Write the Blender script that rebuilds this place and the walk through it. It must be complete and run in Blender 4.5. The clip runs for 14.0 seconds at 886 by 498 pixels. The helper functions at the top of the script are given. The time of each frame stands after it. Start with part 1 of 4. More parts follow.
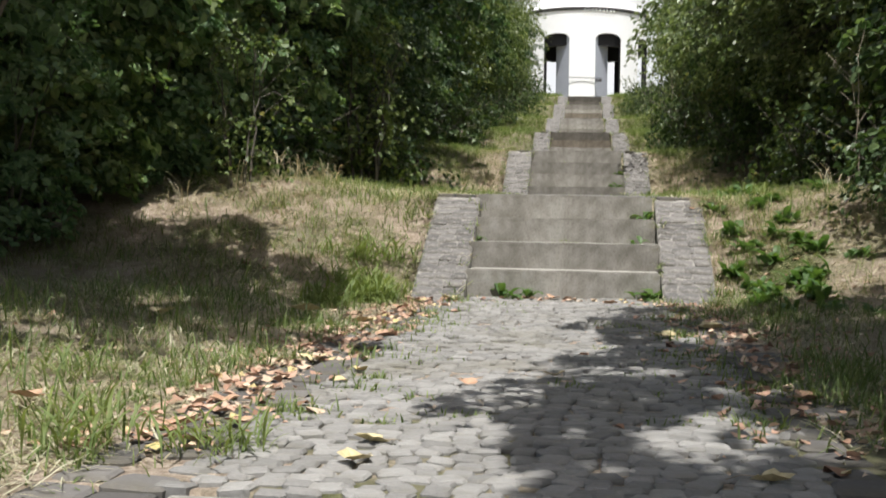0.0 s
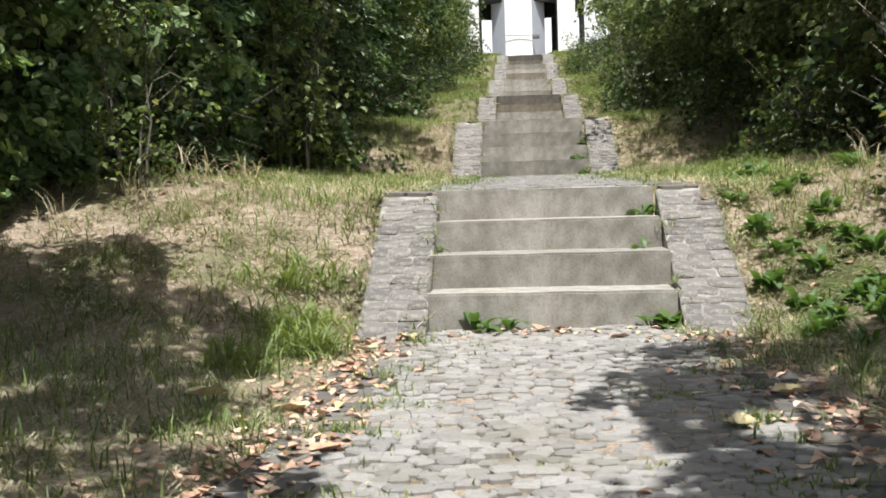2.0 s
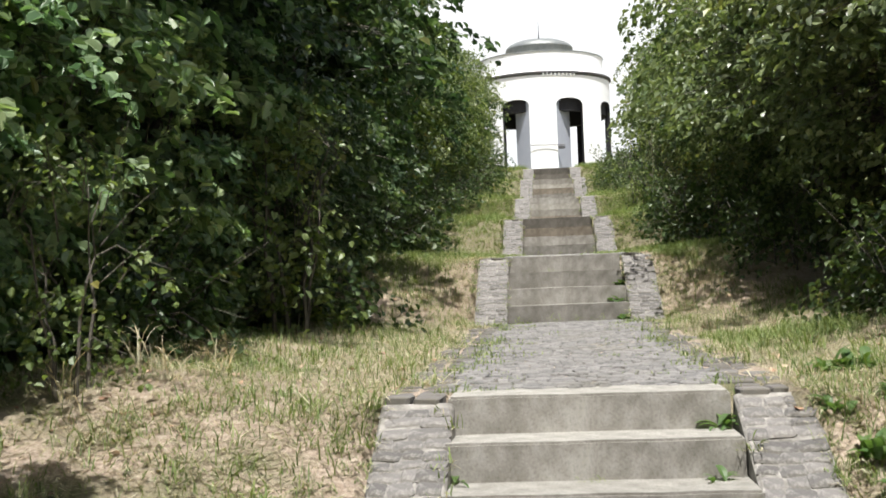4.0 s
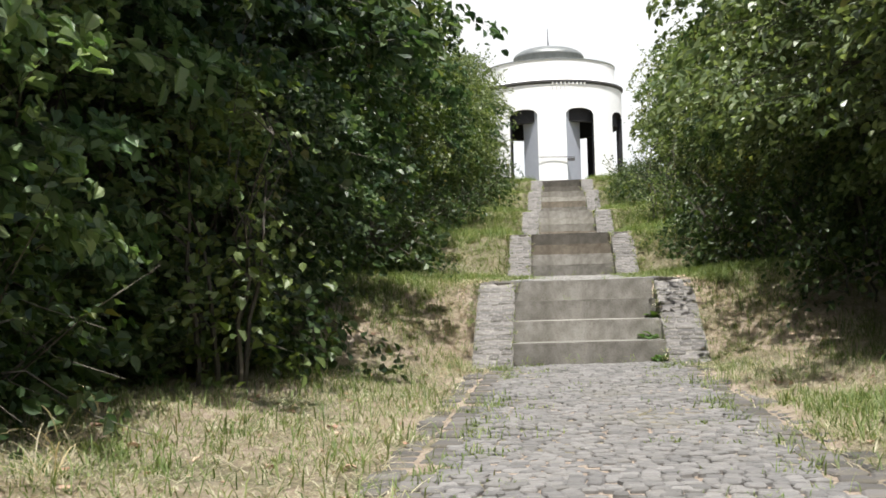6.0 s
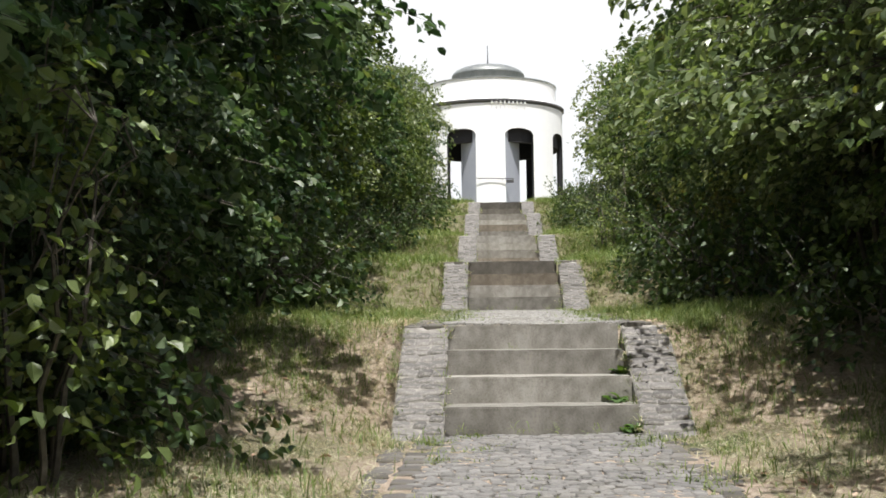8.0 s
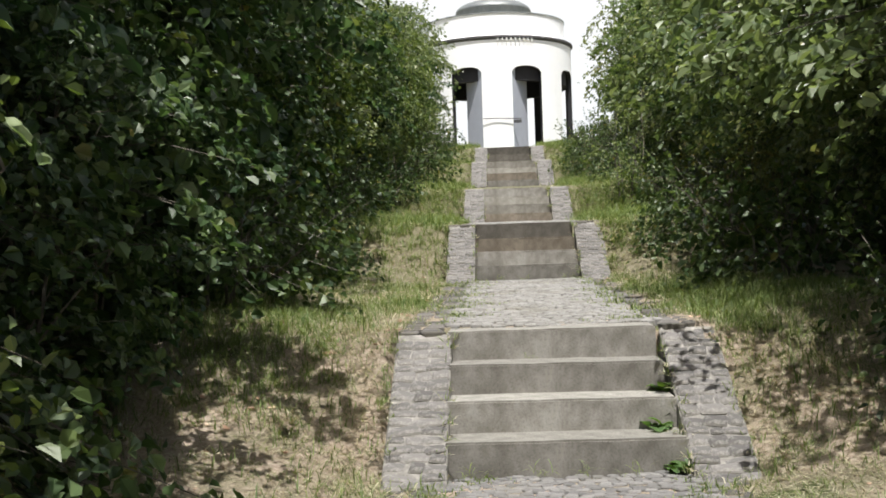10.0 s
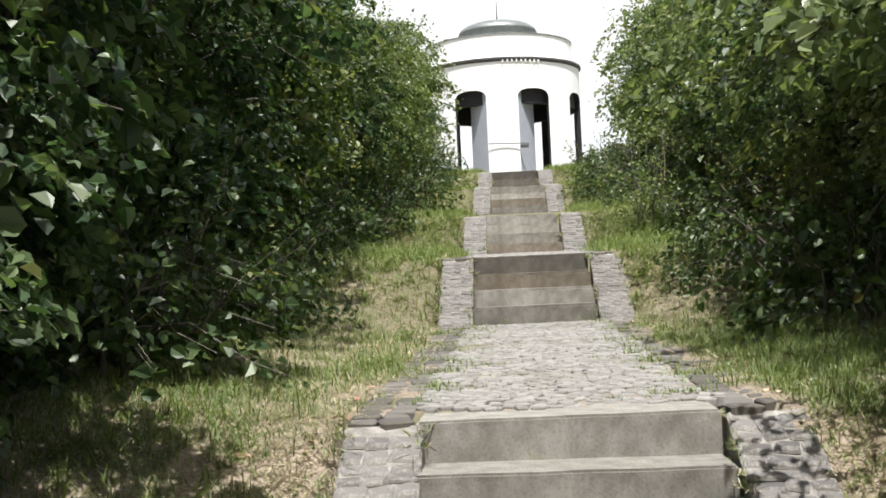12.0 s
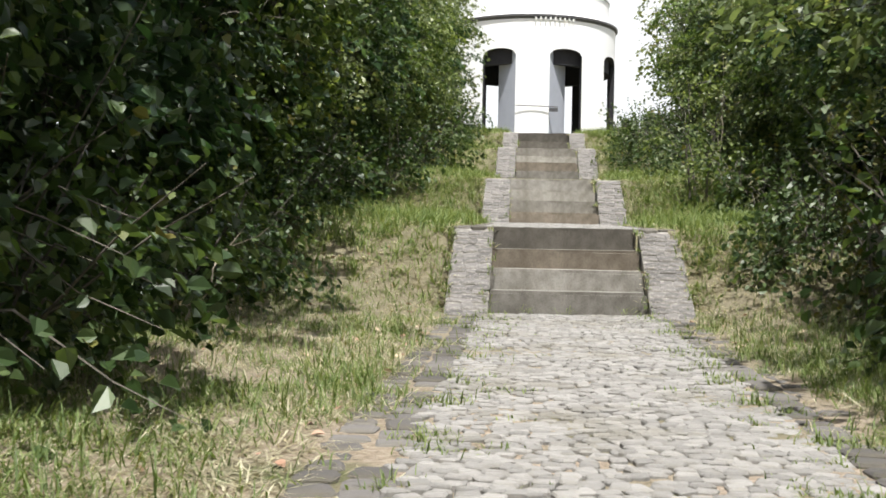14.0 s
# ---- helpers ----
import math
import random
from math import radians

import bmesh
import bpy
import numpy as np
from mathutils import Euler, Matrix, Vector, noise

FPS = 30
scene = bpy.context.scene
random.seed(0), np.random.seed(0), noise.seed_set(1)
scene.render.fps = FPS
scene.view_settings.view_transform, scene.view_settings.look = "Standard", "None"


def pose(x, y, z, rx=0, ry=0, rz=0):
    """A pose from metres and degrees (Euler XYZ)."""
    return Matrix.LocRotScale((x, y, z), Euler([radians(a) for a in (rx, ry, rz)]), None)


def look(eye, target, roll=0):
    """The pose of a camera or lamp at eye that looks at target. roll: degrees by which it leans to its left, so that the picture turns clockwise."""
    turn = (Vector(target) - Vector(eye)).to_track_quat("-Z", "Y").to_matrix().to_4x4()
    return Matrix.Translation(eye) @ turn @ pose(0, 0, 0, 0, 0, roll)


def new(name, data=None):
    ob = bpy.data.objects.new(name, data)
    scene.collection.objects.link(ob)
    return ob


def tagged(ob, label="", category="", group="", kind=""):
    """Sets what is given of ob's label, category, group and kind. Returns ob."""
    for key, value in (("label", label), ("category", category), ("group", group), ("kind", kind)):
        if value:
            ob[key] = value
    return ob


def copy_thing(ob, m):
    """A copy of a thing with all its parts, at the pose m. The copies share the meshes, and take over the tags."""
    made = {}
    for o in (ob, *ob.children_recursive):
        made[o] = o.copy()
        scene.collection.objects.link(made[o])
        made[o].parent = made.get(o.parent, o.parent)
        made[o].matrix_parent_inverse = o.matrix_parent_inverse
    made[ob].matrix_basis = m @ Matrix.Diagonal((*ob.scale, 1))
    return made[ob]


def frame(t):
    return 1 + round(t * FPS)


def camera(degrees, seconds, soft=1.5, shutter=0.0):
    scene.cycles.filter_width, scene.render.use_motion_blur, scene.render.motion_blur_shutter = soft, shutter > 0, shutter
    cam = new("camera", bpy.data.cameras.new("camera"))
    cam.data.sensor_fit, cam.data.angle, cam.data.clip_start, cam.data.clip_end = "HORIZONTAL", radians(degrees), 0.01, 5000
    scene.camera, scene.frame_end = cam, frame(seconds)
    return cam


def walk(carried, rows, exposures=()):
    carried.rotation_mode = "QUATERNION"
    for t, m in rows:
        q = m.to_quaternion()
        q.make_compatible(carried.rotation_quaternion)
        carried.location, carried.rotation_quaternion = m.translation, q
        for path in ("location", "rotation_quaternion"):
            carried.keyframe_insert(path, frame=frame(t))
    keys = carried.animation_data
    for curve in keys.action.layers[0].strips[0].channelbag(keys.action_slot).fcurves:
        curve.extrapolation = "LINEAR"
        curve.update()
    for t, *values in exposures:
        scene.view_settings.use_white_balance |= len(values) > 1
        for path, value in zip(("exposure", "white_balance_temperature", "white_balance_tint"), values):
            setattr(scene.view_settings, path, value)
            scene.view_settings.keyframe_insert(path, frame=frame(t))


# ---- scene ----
cam = camera(37.8, 14.0, 1.7, 0.15)
PATH = [
    (0, (-0.008, -8.432, 0.321), (-0.189, -6.44, 0.318), 1.0),
    (0.5, (-0.119, -7.986, 0.425), (-0.291, -6.001, 0.252), 0.6),
    (1, (-0.133, -7.388, 0.419), (-0.328, -5.398, 0.389), -1.3),
    (1.5, (-0.223, -6.893, 0.489), (-0.405, -4.902, 0.442), 2.5),
    (2, (-0.238, -6.493, 0.612), (-0.328, -4.496, 0.55), -1.7),
    (2.5, (-0.263, -6.218, 0.783), (-0.495, -4.232, 0.772), -1.8),
    (3, (-0.267, -5.829, 0.964), (-0.371, -3.832, 0.961), -0.7),
    (3.5, (-0.248, -5.361, 1.044), (-0.316, -3.363, 1.101), -3.9),
    (4, (-0.248, -4.846, 1.098), (-0.373, -2.852, 1.197), -2.1),
    (4.2, (-0.242, -4.568, 1.182), (-0.334, -2.574, 1.309), -3.3),
    (6.3, (-0.303, -1.772, 1.293), (-0.449, 0.219, 1.413), -0.8),
    (6.5, (-0.312, -1.494, 1.277), (-0.456, 0.495, 1.417), -0.2),
    (7, (-0.29, -0.806, 1.323), (-0.296, 1.187, 1.495), -2.2),
    (7.2, (-0.299, -0.574, 1.339), (-0.327, 1.418, 1.512), -0.8),
    (9.3, (-0.302, 1.157, 1.864), (-0.34, 3.154, 1.972), -0.8),
    (9.5, (-0.283, 1.337, 1.875), (-0.305, 3.333, 1.995), -1.1),
    (10, (-0.269, 1.769, 1.985), (-0.318, 3.768, 2.038), -1.8),
    (10.5, (-0.268, 2.377, 2.061), (-0.314, 4.377, 2.049), -1.5),
    (11, (-0.186, 2.999, 2.132), (-0.25, 4.998, 2.19), -2.4),
    (11.5, (-0.155, 3.605, 2.159), (-0.283, 5.601, 2.2), -0.0),
    (12, (-0.143, 4.228, 2.136), (-0.205, 6.225, 2.235), -2.5),
    (12.5, (-0.123, 4.86, 2.179), (-0.225, 6.856, 2.239), -2.6),
    (13, (-0.172, 5.496, 2.248), (-0.241, 7.493, 2.336), -1.4),
    (13.5, (-0.181, 6.167, 2.261), (-0.261, 8.165, 2.295), -4.1),
    (14, (-0.189, 6.924, 2.272), (-0.278, 8.922, 2.315), 1.2),
]
EXPOSURES = [(0, 0.46), (0.5, 0.48), (1, 0.66), (2, 0.84), (3.5, 0.8), (4.2, 0.78), (6.3, 0.66), (7, 0.6), (9.3, 0.58), (10, 0.58), (11.5, 0.76), (14, 0.76)]
walk(cam, [(t, look(eye, target, roll)) for t, eye, target, roll in PATH], EXPOSURES)

# ---- world, sun, exposure ----
SUN = Vector((0.05, -0.42, 1.0)).normalized()
world = bpy.data.worlds.new("world")
scene.world = world
world.use_nodes = True
wn = world.node_tree.nodes
sky = wn.new("ShaderNodeTexSky")
sky.sky_type = "NISHITA"
sky.sun_disc = False
sky.sun_elevation = math.asin(SUN.z)
sky.sun_rotation = math.atan2(SUN.x, SUN.y)
sky.air_density, sky.dust_density, sky.ozone_density = 1.2, 4.0, 0.6
wn["Background"].inputs["Strength"].default_value = 0.075
world.node_tree.links.new(sky.outputs[0], wn["Background"].inputs["Color"])
sun_data = bpy.data.lights.new("sun", "SUN")
sun_data.energy, sun_data.angle, sun_data.color = 4.4, radians(0.55), (1.0, 0.975, 0.94)
sun = new("sun", sun_data)
sun.matrix_world = look(SUN * 80, (0, 0, 0))


# ---- materials ----
def material(name, rough=0.85):
    m = bpy.data.materials.new(name)
    m.use_nodes = True
    m.node_tree.nodes["Principled BSDF"].inputs["Roughness"].default_value = rough
    return m


def node(m, kind, **sockets):
    n = m.node_tree.nodes.new(kind)
    for key, value in sockets.items():
        n.inputs[key.replace("_", " ")].default_value = value
    return n


def link(m, a, b):
    m.node_tree.links.new(a, b)


def noise_fac(m, scale, detail=4, rough=0.6, stretch=None):
    tc = node(m, "ShaderNodeTexCoord")
    tex = node(m, "ShaderNodeTexNoise", Scale=scale, Detail=detail, Roughness=rough)
    if stretch:
        mp = node(m, "ShaderNodeMapping", Scale=stretch)
        link(m, tc.outputs["Object"], mp.inputs["Vector"])
        link(m, mp.outputs[0], tex.inputs["Vector"])
    else:
        link(m, tc.outputs["Object"], tex.inputs["Vector"])
    return tex.outputs["Fac"]


def ramp(m, fac, stops):
    r = node(m, "ShaderNodeValToRGB")
    els = r.color_ramp.elements
    while len(els) < len(stops):
        els.new(0.5)
    for e, (p, c) in zip(els, stops):
        e.position, e.color = p, (*c, 1)
    link(m, fac, r.inputs["Fac"])
    return r.outputs["Color"]


def mix(m, fac, a, b, mode="MIX"):
    n = m.node_tree.nodes.new("ShaderNodeMix")
    n.data_type, n.blend_type = "RGBA", mode
    for sock, v in ((n.inputs[0], fac), (n.inputs[6], a), (n.inputs[7], b)):
        if isinstance(v, (int, float)):
            sock.default_value = v
        elif isinstance(v, tuple):
            sock.default_value = (*v, 1)
        else:
            link(m, v, sock)
    return n.outputs[2]


def bump(m, fac, strength, distance):
    b = node(m, "ShaderNodeBump", Strength=strength, Distance=distance)
    link(m, fac, b.inputs["Height"])
    link(m, b.outputs[0], m.node_tree.nodes["Principled BSDF"].inputs["Normal"])


def base(m, colour):
    link(m, colour, m.node_tree.nodes["Principled BSDF"].inputs["Base Color"])


def random_of(m, joined):
    if joined:
        return node(m, "ShaderNodeNewGeometry").outputs["Random Per Island"]
    return node(m, "ShaderNodeObjectInfo").outputs["Random"]


def stone_material(name, dark, mid, light, joined, moss=0.5, lime=0.0):
    m = material(name, 0.92)
    m.node_tree.nodes["Principled BSDF"].inputs["Specular IOR Level"].default_value = 0.25
    body = ramp(m, random_of(m, joined), [(0.0, dark), (0.5, mid), (1.0, light)])
    grain = noise_fac(m, 60, 5, 0.7)
    body = mix(m, 0.35, body, ramp(m, grain, [(0.3, (0.35, 0.35, 0.35)), (0.7, (1.0, 1.0, 1.0))]), "MULTIPLY")
    stain = ramp(m, noise_fac(m, 2.2, 5), [(0.5, (0, 0, 0)), (0.75, (moss, moss, moss))])
    body = mix(m, stain, body, (0.13, 0.115, 0.065))
    if lime:
        smear = ramp(m, noise_fac(m, 15, 5, 0.75), [(0.50, (0, 0, 0)), (0.72, (lime, lime, lime))])
        body = mix(m, smear, body, (0.44, 0.425, 0.40))
    base(m, body)
    bump(m, grain, 0.5, 0.006)
    return m


def concrete_material(name, light, dark, rust=0.3):
    m = material(name, 0.88)
    big = noise_fac(m, 2.4, 6, 0.65)
    c = ramp(m, big, [(0.3, dark), (0.62, light)])
    streak = noise_fac(m, 5.0, 6, 0.75, (1.0, 1.0, 0.8))
    c = mix(m, 0.6, c, ramp(m, streak, [(0.36, (0.45, 0.42, 0.35)), (0.6, (1, 1, 1))]), "MULTIPLY")
    up = node(m, "ShaderNodeSeparateXYZ")
    link(m, node(m, "ShaderNodeNewGeometry").outputs["Normal"], up.inputs[0])
    # Upward faces get their own tone: trodden wear plus sunlight put into colour.
    worn_lit = ramp(m, up.outputs["Z"], [(0.35, (0, 0, 0)), (0.9, (1, 1, 1))])
    c = mix(m, worn_lit, c, ramp(m, noise_fac(m, 8, 6, 0.7), [(0.3, (0.17, 0.165, 0.15)), (0.62, (0.335, 0.325, 0.30))]))
    speck = noise_fac(m, 70, 3, 0.7)
    c = mix(m, 0.4, c, ramp(m, speck, [(0.34, (0.45, 0.44, 0.4)), (0.5, (1, 1, 1)), (0.72, (1.25, 1.22, 1.15))]), "MULTIPLY")
    c = mix(m, 1.0, c, ramp(m, node(m, "ShaderNodeObjectInfo").outputs["Random"], [(0.0, (0.66, 0.65, 0.63)), (1.0, (1.18, 1.18, 1.16))]), "MULTIPLY")
    lich = ramp(m, noise_fac(m, 9, 5, 0.7), [(0.6, (0, 0, 0)), (0.72, (rust, rust, rust))])
    base(m, mix(m, lich, c, (0.17, 0.16, 0.08)))
    bump(m, speck, 0.4, 0.004)
    return m


def leaf_material(name, deep, mid, bright, through_colour, gloss=0.45):
    m = material(name, gloss)
    info = node(m, "ShaderNodeObjectInfo").outputs["Random"]
    isl = node(m, "ShaderNodeNewGeometry").outputs["Random Per Island"]
    c = ramp(m, isl, [(0.0, deep), (0.5, mid), (0.9, bright), (0.985, bright), (1.0, (0.20, 0.17, 0.05))])
    tint = ramp(m, info, [(0.0, (0.8, 0.95, 0.85)), (0.5, (0.95, 1, 0.95)), (1.0, (1.15, 1.12, 0.8))])
    c = mix(m, 0.8, c, tint, "MULTIPLY")
    base(m, c)
    p = m.node_tree.nodes["Principled BSDF"]
    tr = node(m, "ShaderNodeBsdfTranslucent")
    link(m, mix(m, 1.0, c, through_colour, "MULTIPLY"), tr.inputs["Color"])
    ms = node(m, "ShaderNodeMixShader", Fac=0.33)
    link(m, p.outputs[0], ms.inputs[1])
    link(m, tr.outputs[0], ms.inputs[2])
    link(m, ms.outputs[0], m.node_tree.nodes["Material Output"].inputs["Surface"])
    return m


def plain(name, a, b, scale, rough=0.85, relief=0.3, metal=0.0):
    m = material(name, rough)
    f = noise_fac(m, scale, 5, 0.65)
    base(m, ramp(m, f, [(0.3, a), (0.7, b)]))
    bump(m, f, relief, 0.01)
    m.node_tree.nodes["Principled BSDF"].inputs["Metallic"].default_value = metal
    return m


M_SETT = stone_material("granite_sett", (0.235, 0.23, 0.218), (0.29, 0.283, 0.268), (0.355, 0.347, 0.328), False)
M_SETT_J = stone_material("granite_sett_field", (0.235, 0.23, 0.218), (0.29, 0.283, 0.268), (0.355, 0.347, 0.328), True)
# Same setts in darker grey, standing for thin shade on the middle landing.
M_SETT_SHADE = stone_material("shaded_sett", (0.165, 0.162, 0.158), (0.215, 0.21, 0.203), (0.275, 0.268, 0.258), False, 0.3)
M_SETT_SHADE_J = stone_material("shaded_sett_field", (0.165, 0.162, 0.158), (0.215, 0.21, 0.203), (0.275, 0.268, 0.258), True, 0.3)
M_BASALT = stone_material("edging_stone", (0.10, 0.095, 0.09), (0.15, 0.142, 0.135), (0.21, 0.20, 0.19), False, 0.6)
M_WING = stone_material("wing_stone", (0.115, 0.11, 0.106), (0.16, 0.153, 0.147), (0.215, 0.205, 0.195), False, 0.5, 0.55)
M_MORTAR = plain("pale_mortar", (0.08, 0.074, 0.063), (0.36, 0.345, 0.315), 10, 0.9, 0.8)
M_STEP = concrete_material("step_concrete", (0.305, 0.294, 0.275), (0.15, 0.143, 0.130), 0.3)
M_STEP_PALE = concrete_material("pale_step_concrete", (0.40, 0.385, 0.355), (0.24, 0.23, 0.205), 0.2)
M_STEP_WARM = concrete_material("brown_step_concrete", (0.25, 0.215, 0.175), (0.14, 0.12, 0.095), 0.2)
M_STEP_DARK = concrete_material("damp_step_concrete", (0.125, 0.115, 0.10), (0.08, 0.074, 0.065), 0.1)
M_PAINT = plain("white_render", (0.85, 0.86, 0.87), (0.89, 0.90, 0.91), 3, 0.8, 0.1)
# White of the front pier greyed: its shade is put into the colour.
M_PIER_SHADE = plain("shaded_white_paint", (0.37, 0.395, 0.46), (0.41, 0.435, 0.50), 3, 0.8, 0.1)
# Near-black colour stands for the shade inside the pavilion.
M_INSIDE_SHADE = plain("inside_shade", (0.016, 0.016, 0.02), (0.028, 0.027, 0.032), 4)
M_ROOF = plain("weathered_zinc", (0.20, 0.215, 0.21), (0.30, 0.315, 0.305), 3, 0.5, 0.1, 0.5)
M_EAVE = plain("dark_eave_board", (0.06, 0.06, 0.065), (0.10, 0.10, 0.10), 5)
M_RAIL = plain("dark_rail_steel", (0.08, 0.08, 0.085), (0.13, 0.13, 0.13), 20, 0.5, 0.1, 0.6)
M_BARK = plain("grey_bark", (0.05, 0.045, 0.036), (0.14, 0.125, 0.10), 18, 0.9, 0.6)
M_DRYTWIG = plain("bleached_dry_twig", (0.22, 0.185, 0.14), (0.38, 0.33, 0.26), 30, 0.9, 0.3)
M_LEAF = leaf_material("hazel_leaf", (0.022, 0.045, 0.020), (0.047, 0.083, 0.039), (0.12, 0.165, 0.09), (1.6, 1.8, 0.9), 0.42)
M_LEAF_B = leaf_material("dogwood_leaf", (0.024, 0.046, 0.015), (0.047, 0.078, 0.026), (0.115, 0.155, 0.065), (1.8, 1.8, 0.8), 0.44)
M_LEAF_P = leaf_material("sallow_leaf", (0.075, 0.10, 0.045), (0.14, 0.17, 0.08), (0.25, 0.275, 0.15), (1.6, 1.7, 0.8), 0.36)
# Hazel leaf in raised colour, standing for sunlit foliage on the left.
M_LEAF_LIT = leaf_material("sunlit_hazel_leaf", (0.06, 0.11, 0.048), (0.15, 0.22, 0.115), (0.28, 0.345, 0.22), (1.6, 1.8, 0.9), 0.40)
M_LEAF_Y = leaf_material("thorn_leaf", (0.06, 0.09, 0.028), (0.115, 0.15, 0.05), (0.21, 0.25, 0.105), (1.7, 1.8, 0.7), 0.45)
M_LEAF_R = leaf_material("russet_leaf", (0.035, 0.055, 0.02), (0.06, 0.08, 0.03), (0.125, 0.115, 0.04), (1.7, 1.6, 0.7), 0.5)
M_WEED = leaf_material("weed_leaf", (0.042, 0.088, 0.028), (0.075, 0.135, 0.045), (0.14, 0.20, 0.075), (1.8, 1.9, 0.8), 0.5)
M_GRASS = leaf_material("green_grass", (0.085, 0.125, 0.035), (0.145, 0.19, 0.06), (0.25, 0.28, 0.12), (1.6, 1.6, 0.8), 0.6)
M_STRAW = leaf_material("dry_grass", (0.28, 0.228, 0.16), (0.48, 0.405, 0.305), (0.68, 0.61, 0.485), (1.2, 1.1, 0.8), 0.7)


def litter_material():
    m = material("dry_fallen_leaf", 0.75)
    isl = node(m, "ShaderNodeNewGeometry").outputs["Random Per Island"]
    base(m, ramp(m, isl, [(0.0, (0.24, 0.13, 0.08)), (0.35, (0.42, 0.26, 0.18)), (0.7, (0.56, 0.38, 0.28)), (0.95, (0.66, 0.52, 0.38)), (1.0, (0.6, 0.5, 0.2))]))
    return m


def ground_material():
    m = material("verge_soil_and_thatch", 0.95)
    thatch = ramp(m, noise_fac(m, 34, 6, 0.75), [(0.3, (0.13, 0.10, 0.07)), (0.46, (0.36, 0.285, 0.22)), (0.70, (0.58, 0.49, 0.40))])
    green = ramp(m, noise_fac(m, 40, 5, 0.7), [(0.3, (0.05, 0.06, 0.018)), (0.7, (0.13, 0.155, 0.05))])
    patch = ramp(m, noise_fac(m, 1.1, 5, 0.6), [(0.49, (0, 0, 0)), (0.68, (1, 1, 1))])
    place = node(m, "ShaderNodeSeparateXYZ")
    link(m, node(m, "ShaderNodeTexCoord").outputs["Object"], place.inputs[0])
    uphill = node(m, "ShaderNodeMapRange", From_Min=8.0, From_Max=20.0, To_Min=0.0, To_Max=0.72)
    link(m, place.outputs["Y"], uphill.inputs["Value"])
    both = node(m, "ShaderNodeMath")
    both.operation = "MAXIMUM"
    link(m, patch, both.inputs[0])
    link(m, uphill.outputs["Result"], both.inputs[1])
    base(m, mix(m, both.outputs[0], thatch, green))
    bump(m, noise_fac(m, 45, 5, 0.7), 0.9, 0.03)
    return m


M_LITTER = litter_material()
M_GROUND = ground_material()

# ---- plan: the axis of the stairs, its flights and its sloping landings ----
RUN = 0.345


def axis(y):
    return 0.0195 * y


# flights: y of the lowest nose, level of the foot, levels of the treads, width
FLIGHTS = [
    (-7.27, -0.90, (-0.715, -0.535, -0.355, -0.175), 1.27),
    (0.0, 0.0, (0.180, 0.362, 0.538, 0.713), 1.27),
    (8.60, 0.965, (1.142, 1.325, 1.505, 1.690), 1.27),
    (17.07, 2.0, (2.176, 2.350, 2.520, 2.713), 1.26),
    (23.0, 2.955, (3.096, 3.263, 3.423, 3.588), 1.13),
    (29.6, 4.03, (4.165, 4.344, 4.487, 4.665), 1.13),
    (34.3, 4.73, (4.895, 5.075, 5.251, 5.473), 1.13),
]
KNOTS = [(-60.0, -4.0), (-14.0, -1.3)]
for y0, foot, tops, _ in FLIGHTS:
    KNOTS += [(y0 - 0.32, foot), (y0 + 3 * RUN, tops[3])]
KNOTS += [(44.0, 6.35), (53.0, 7.3), (66.0, 7.4), (90.0, 6.0), (400.0, -5.0), (2500.0, -8.0)]
KY, KZ = zip(*KNOTS)
PATH_KNOTS = [(y + 0.32, z) if any(abs(y + 0.32 - f[0]) < 1e-6 for f in FLIGHTS) else (y, z) for y, z in KNOTS]
PY, PZ = zip(*PATH_KNOTS)


def level(y):
    """The level of the path, with a plain ramp where a flight stands."""
    return float(np.interp(y, PY, PZ))


def smooth_level(y):
    return sum(float(np.interp(y + d, KY, KZ)) for d in (-0.8, -0.4, 0.0, 0.4, 0.8)) / 5


def hedge_edge(y, side):
    """How far the foot of the shrubs stands from the axis."""
    if side < 0:
        return float(np.interp(y, (-12, -2, 1, 5.5, 7, 9.5, 12, 14, 17, 24, 30, 35), (3.6, 3.4, 2.8, 2.9, 2.3, 2.1, 2.3, 2.5, 2.4, 1.95, 1.85, 1.6)))
    return float(np.interp(y, (-12, -2, 1, 7, 9, 16, 24, 30, 35), (2.6, 2.5, 2.2, 2.1, 1.9, 2.0, 1.9, 1.75, 1.6)))


def ground_z(x, y):
    dx = abs(x - axis(y))
    t = min(1.0, max(0.0, (dx - 0.95) / 0.5))
    z = level(y) * (1 - t) + smooth_level(y) * t
    if dx < 0.9:
        z -= 0.008
        for y0, _, _, _ in FLIGHTS:
            if y0 - 0.02 < y < y0 + 3 * RUN + 0.24:
                z -= 0.32
    else:
        u = min(1.0, (dx - 0.9) / 1.2)
        z += u * (0.05 * noise.noise(Vector((x * 0.7, y * 0.7, 3))) + 0.025 * noise.noise(Vector((x * 2.6, y * 2.6, 9))))
        z += 0.10 * u * u
    if dx > 6:
        z -= 0.03 * (min(dx, 200) - 6)
    return z


# ---- mesh helpers ----
def mesh_of(name, verts, faces, mat, smooth=False):
    me = bpy.data.meshes.new(name)
    me.from_pydata(np.asarray(verts).tolist(), [], [tuple(int(i) for i in f) for f in faces])
    me.materials.append(mat)
    if smooth:
        me.polygons.foreach_set("use_smooth", [True] * len(me.polygons))
    me.update()
    return me


def child(name, me, parent, label="", m=None):
    ob = new(name, me)
    ob.parent = parent
    if m is not None:
        ob.matrix_basis = m
    if label:
        ob["label"] = label
    return ob


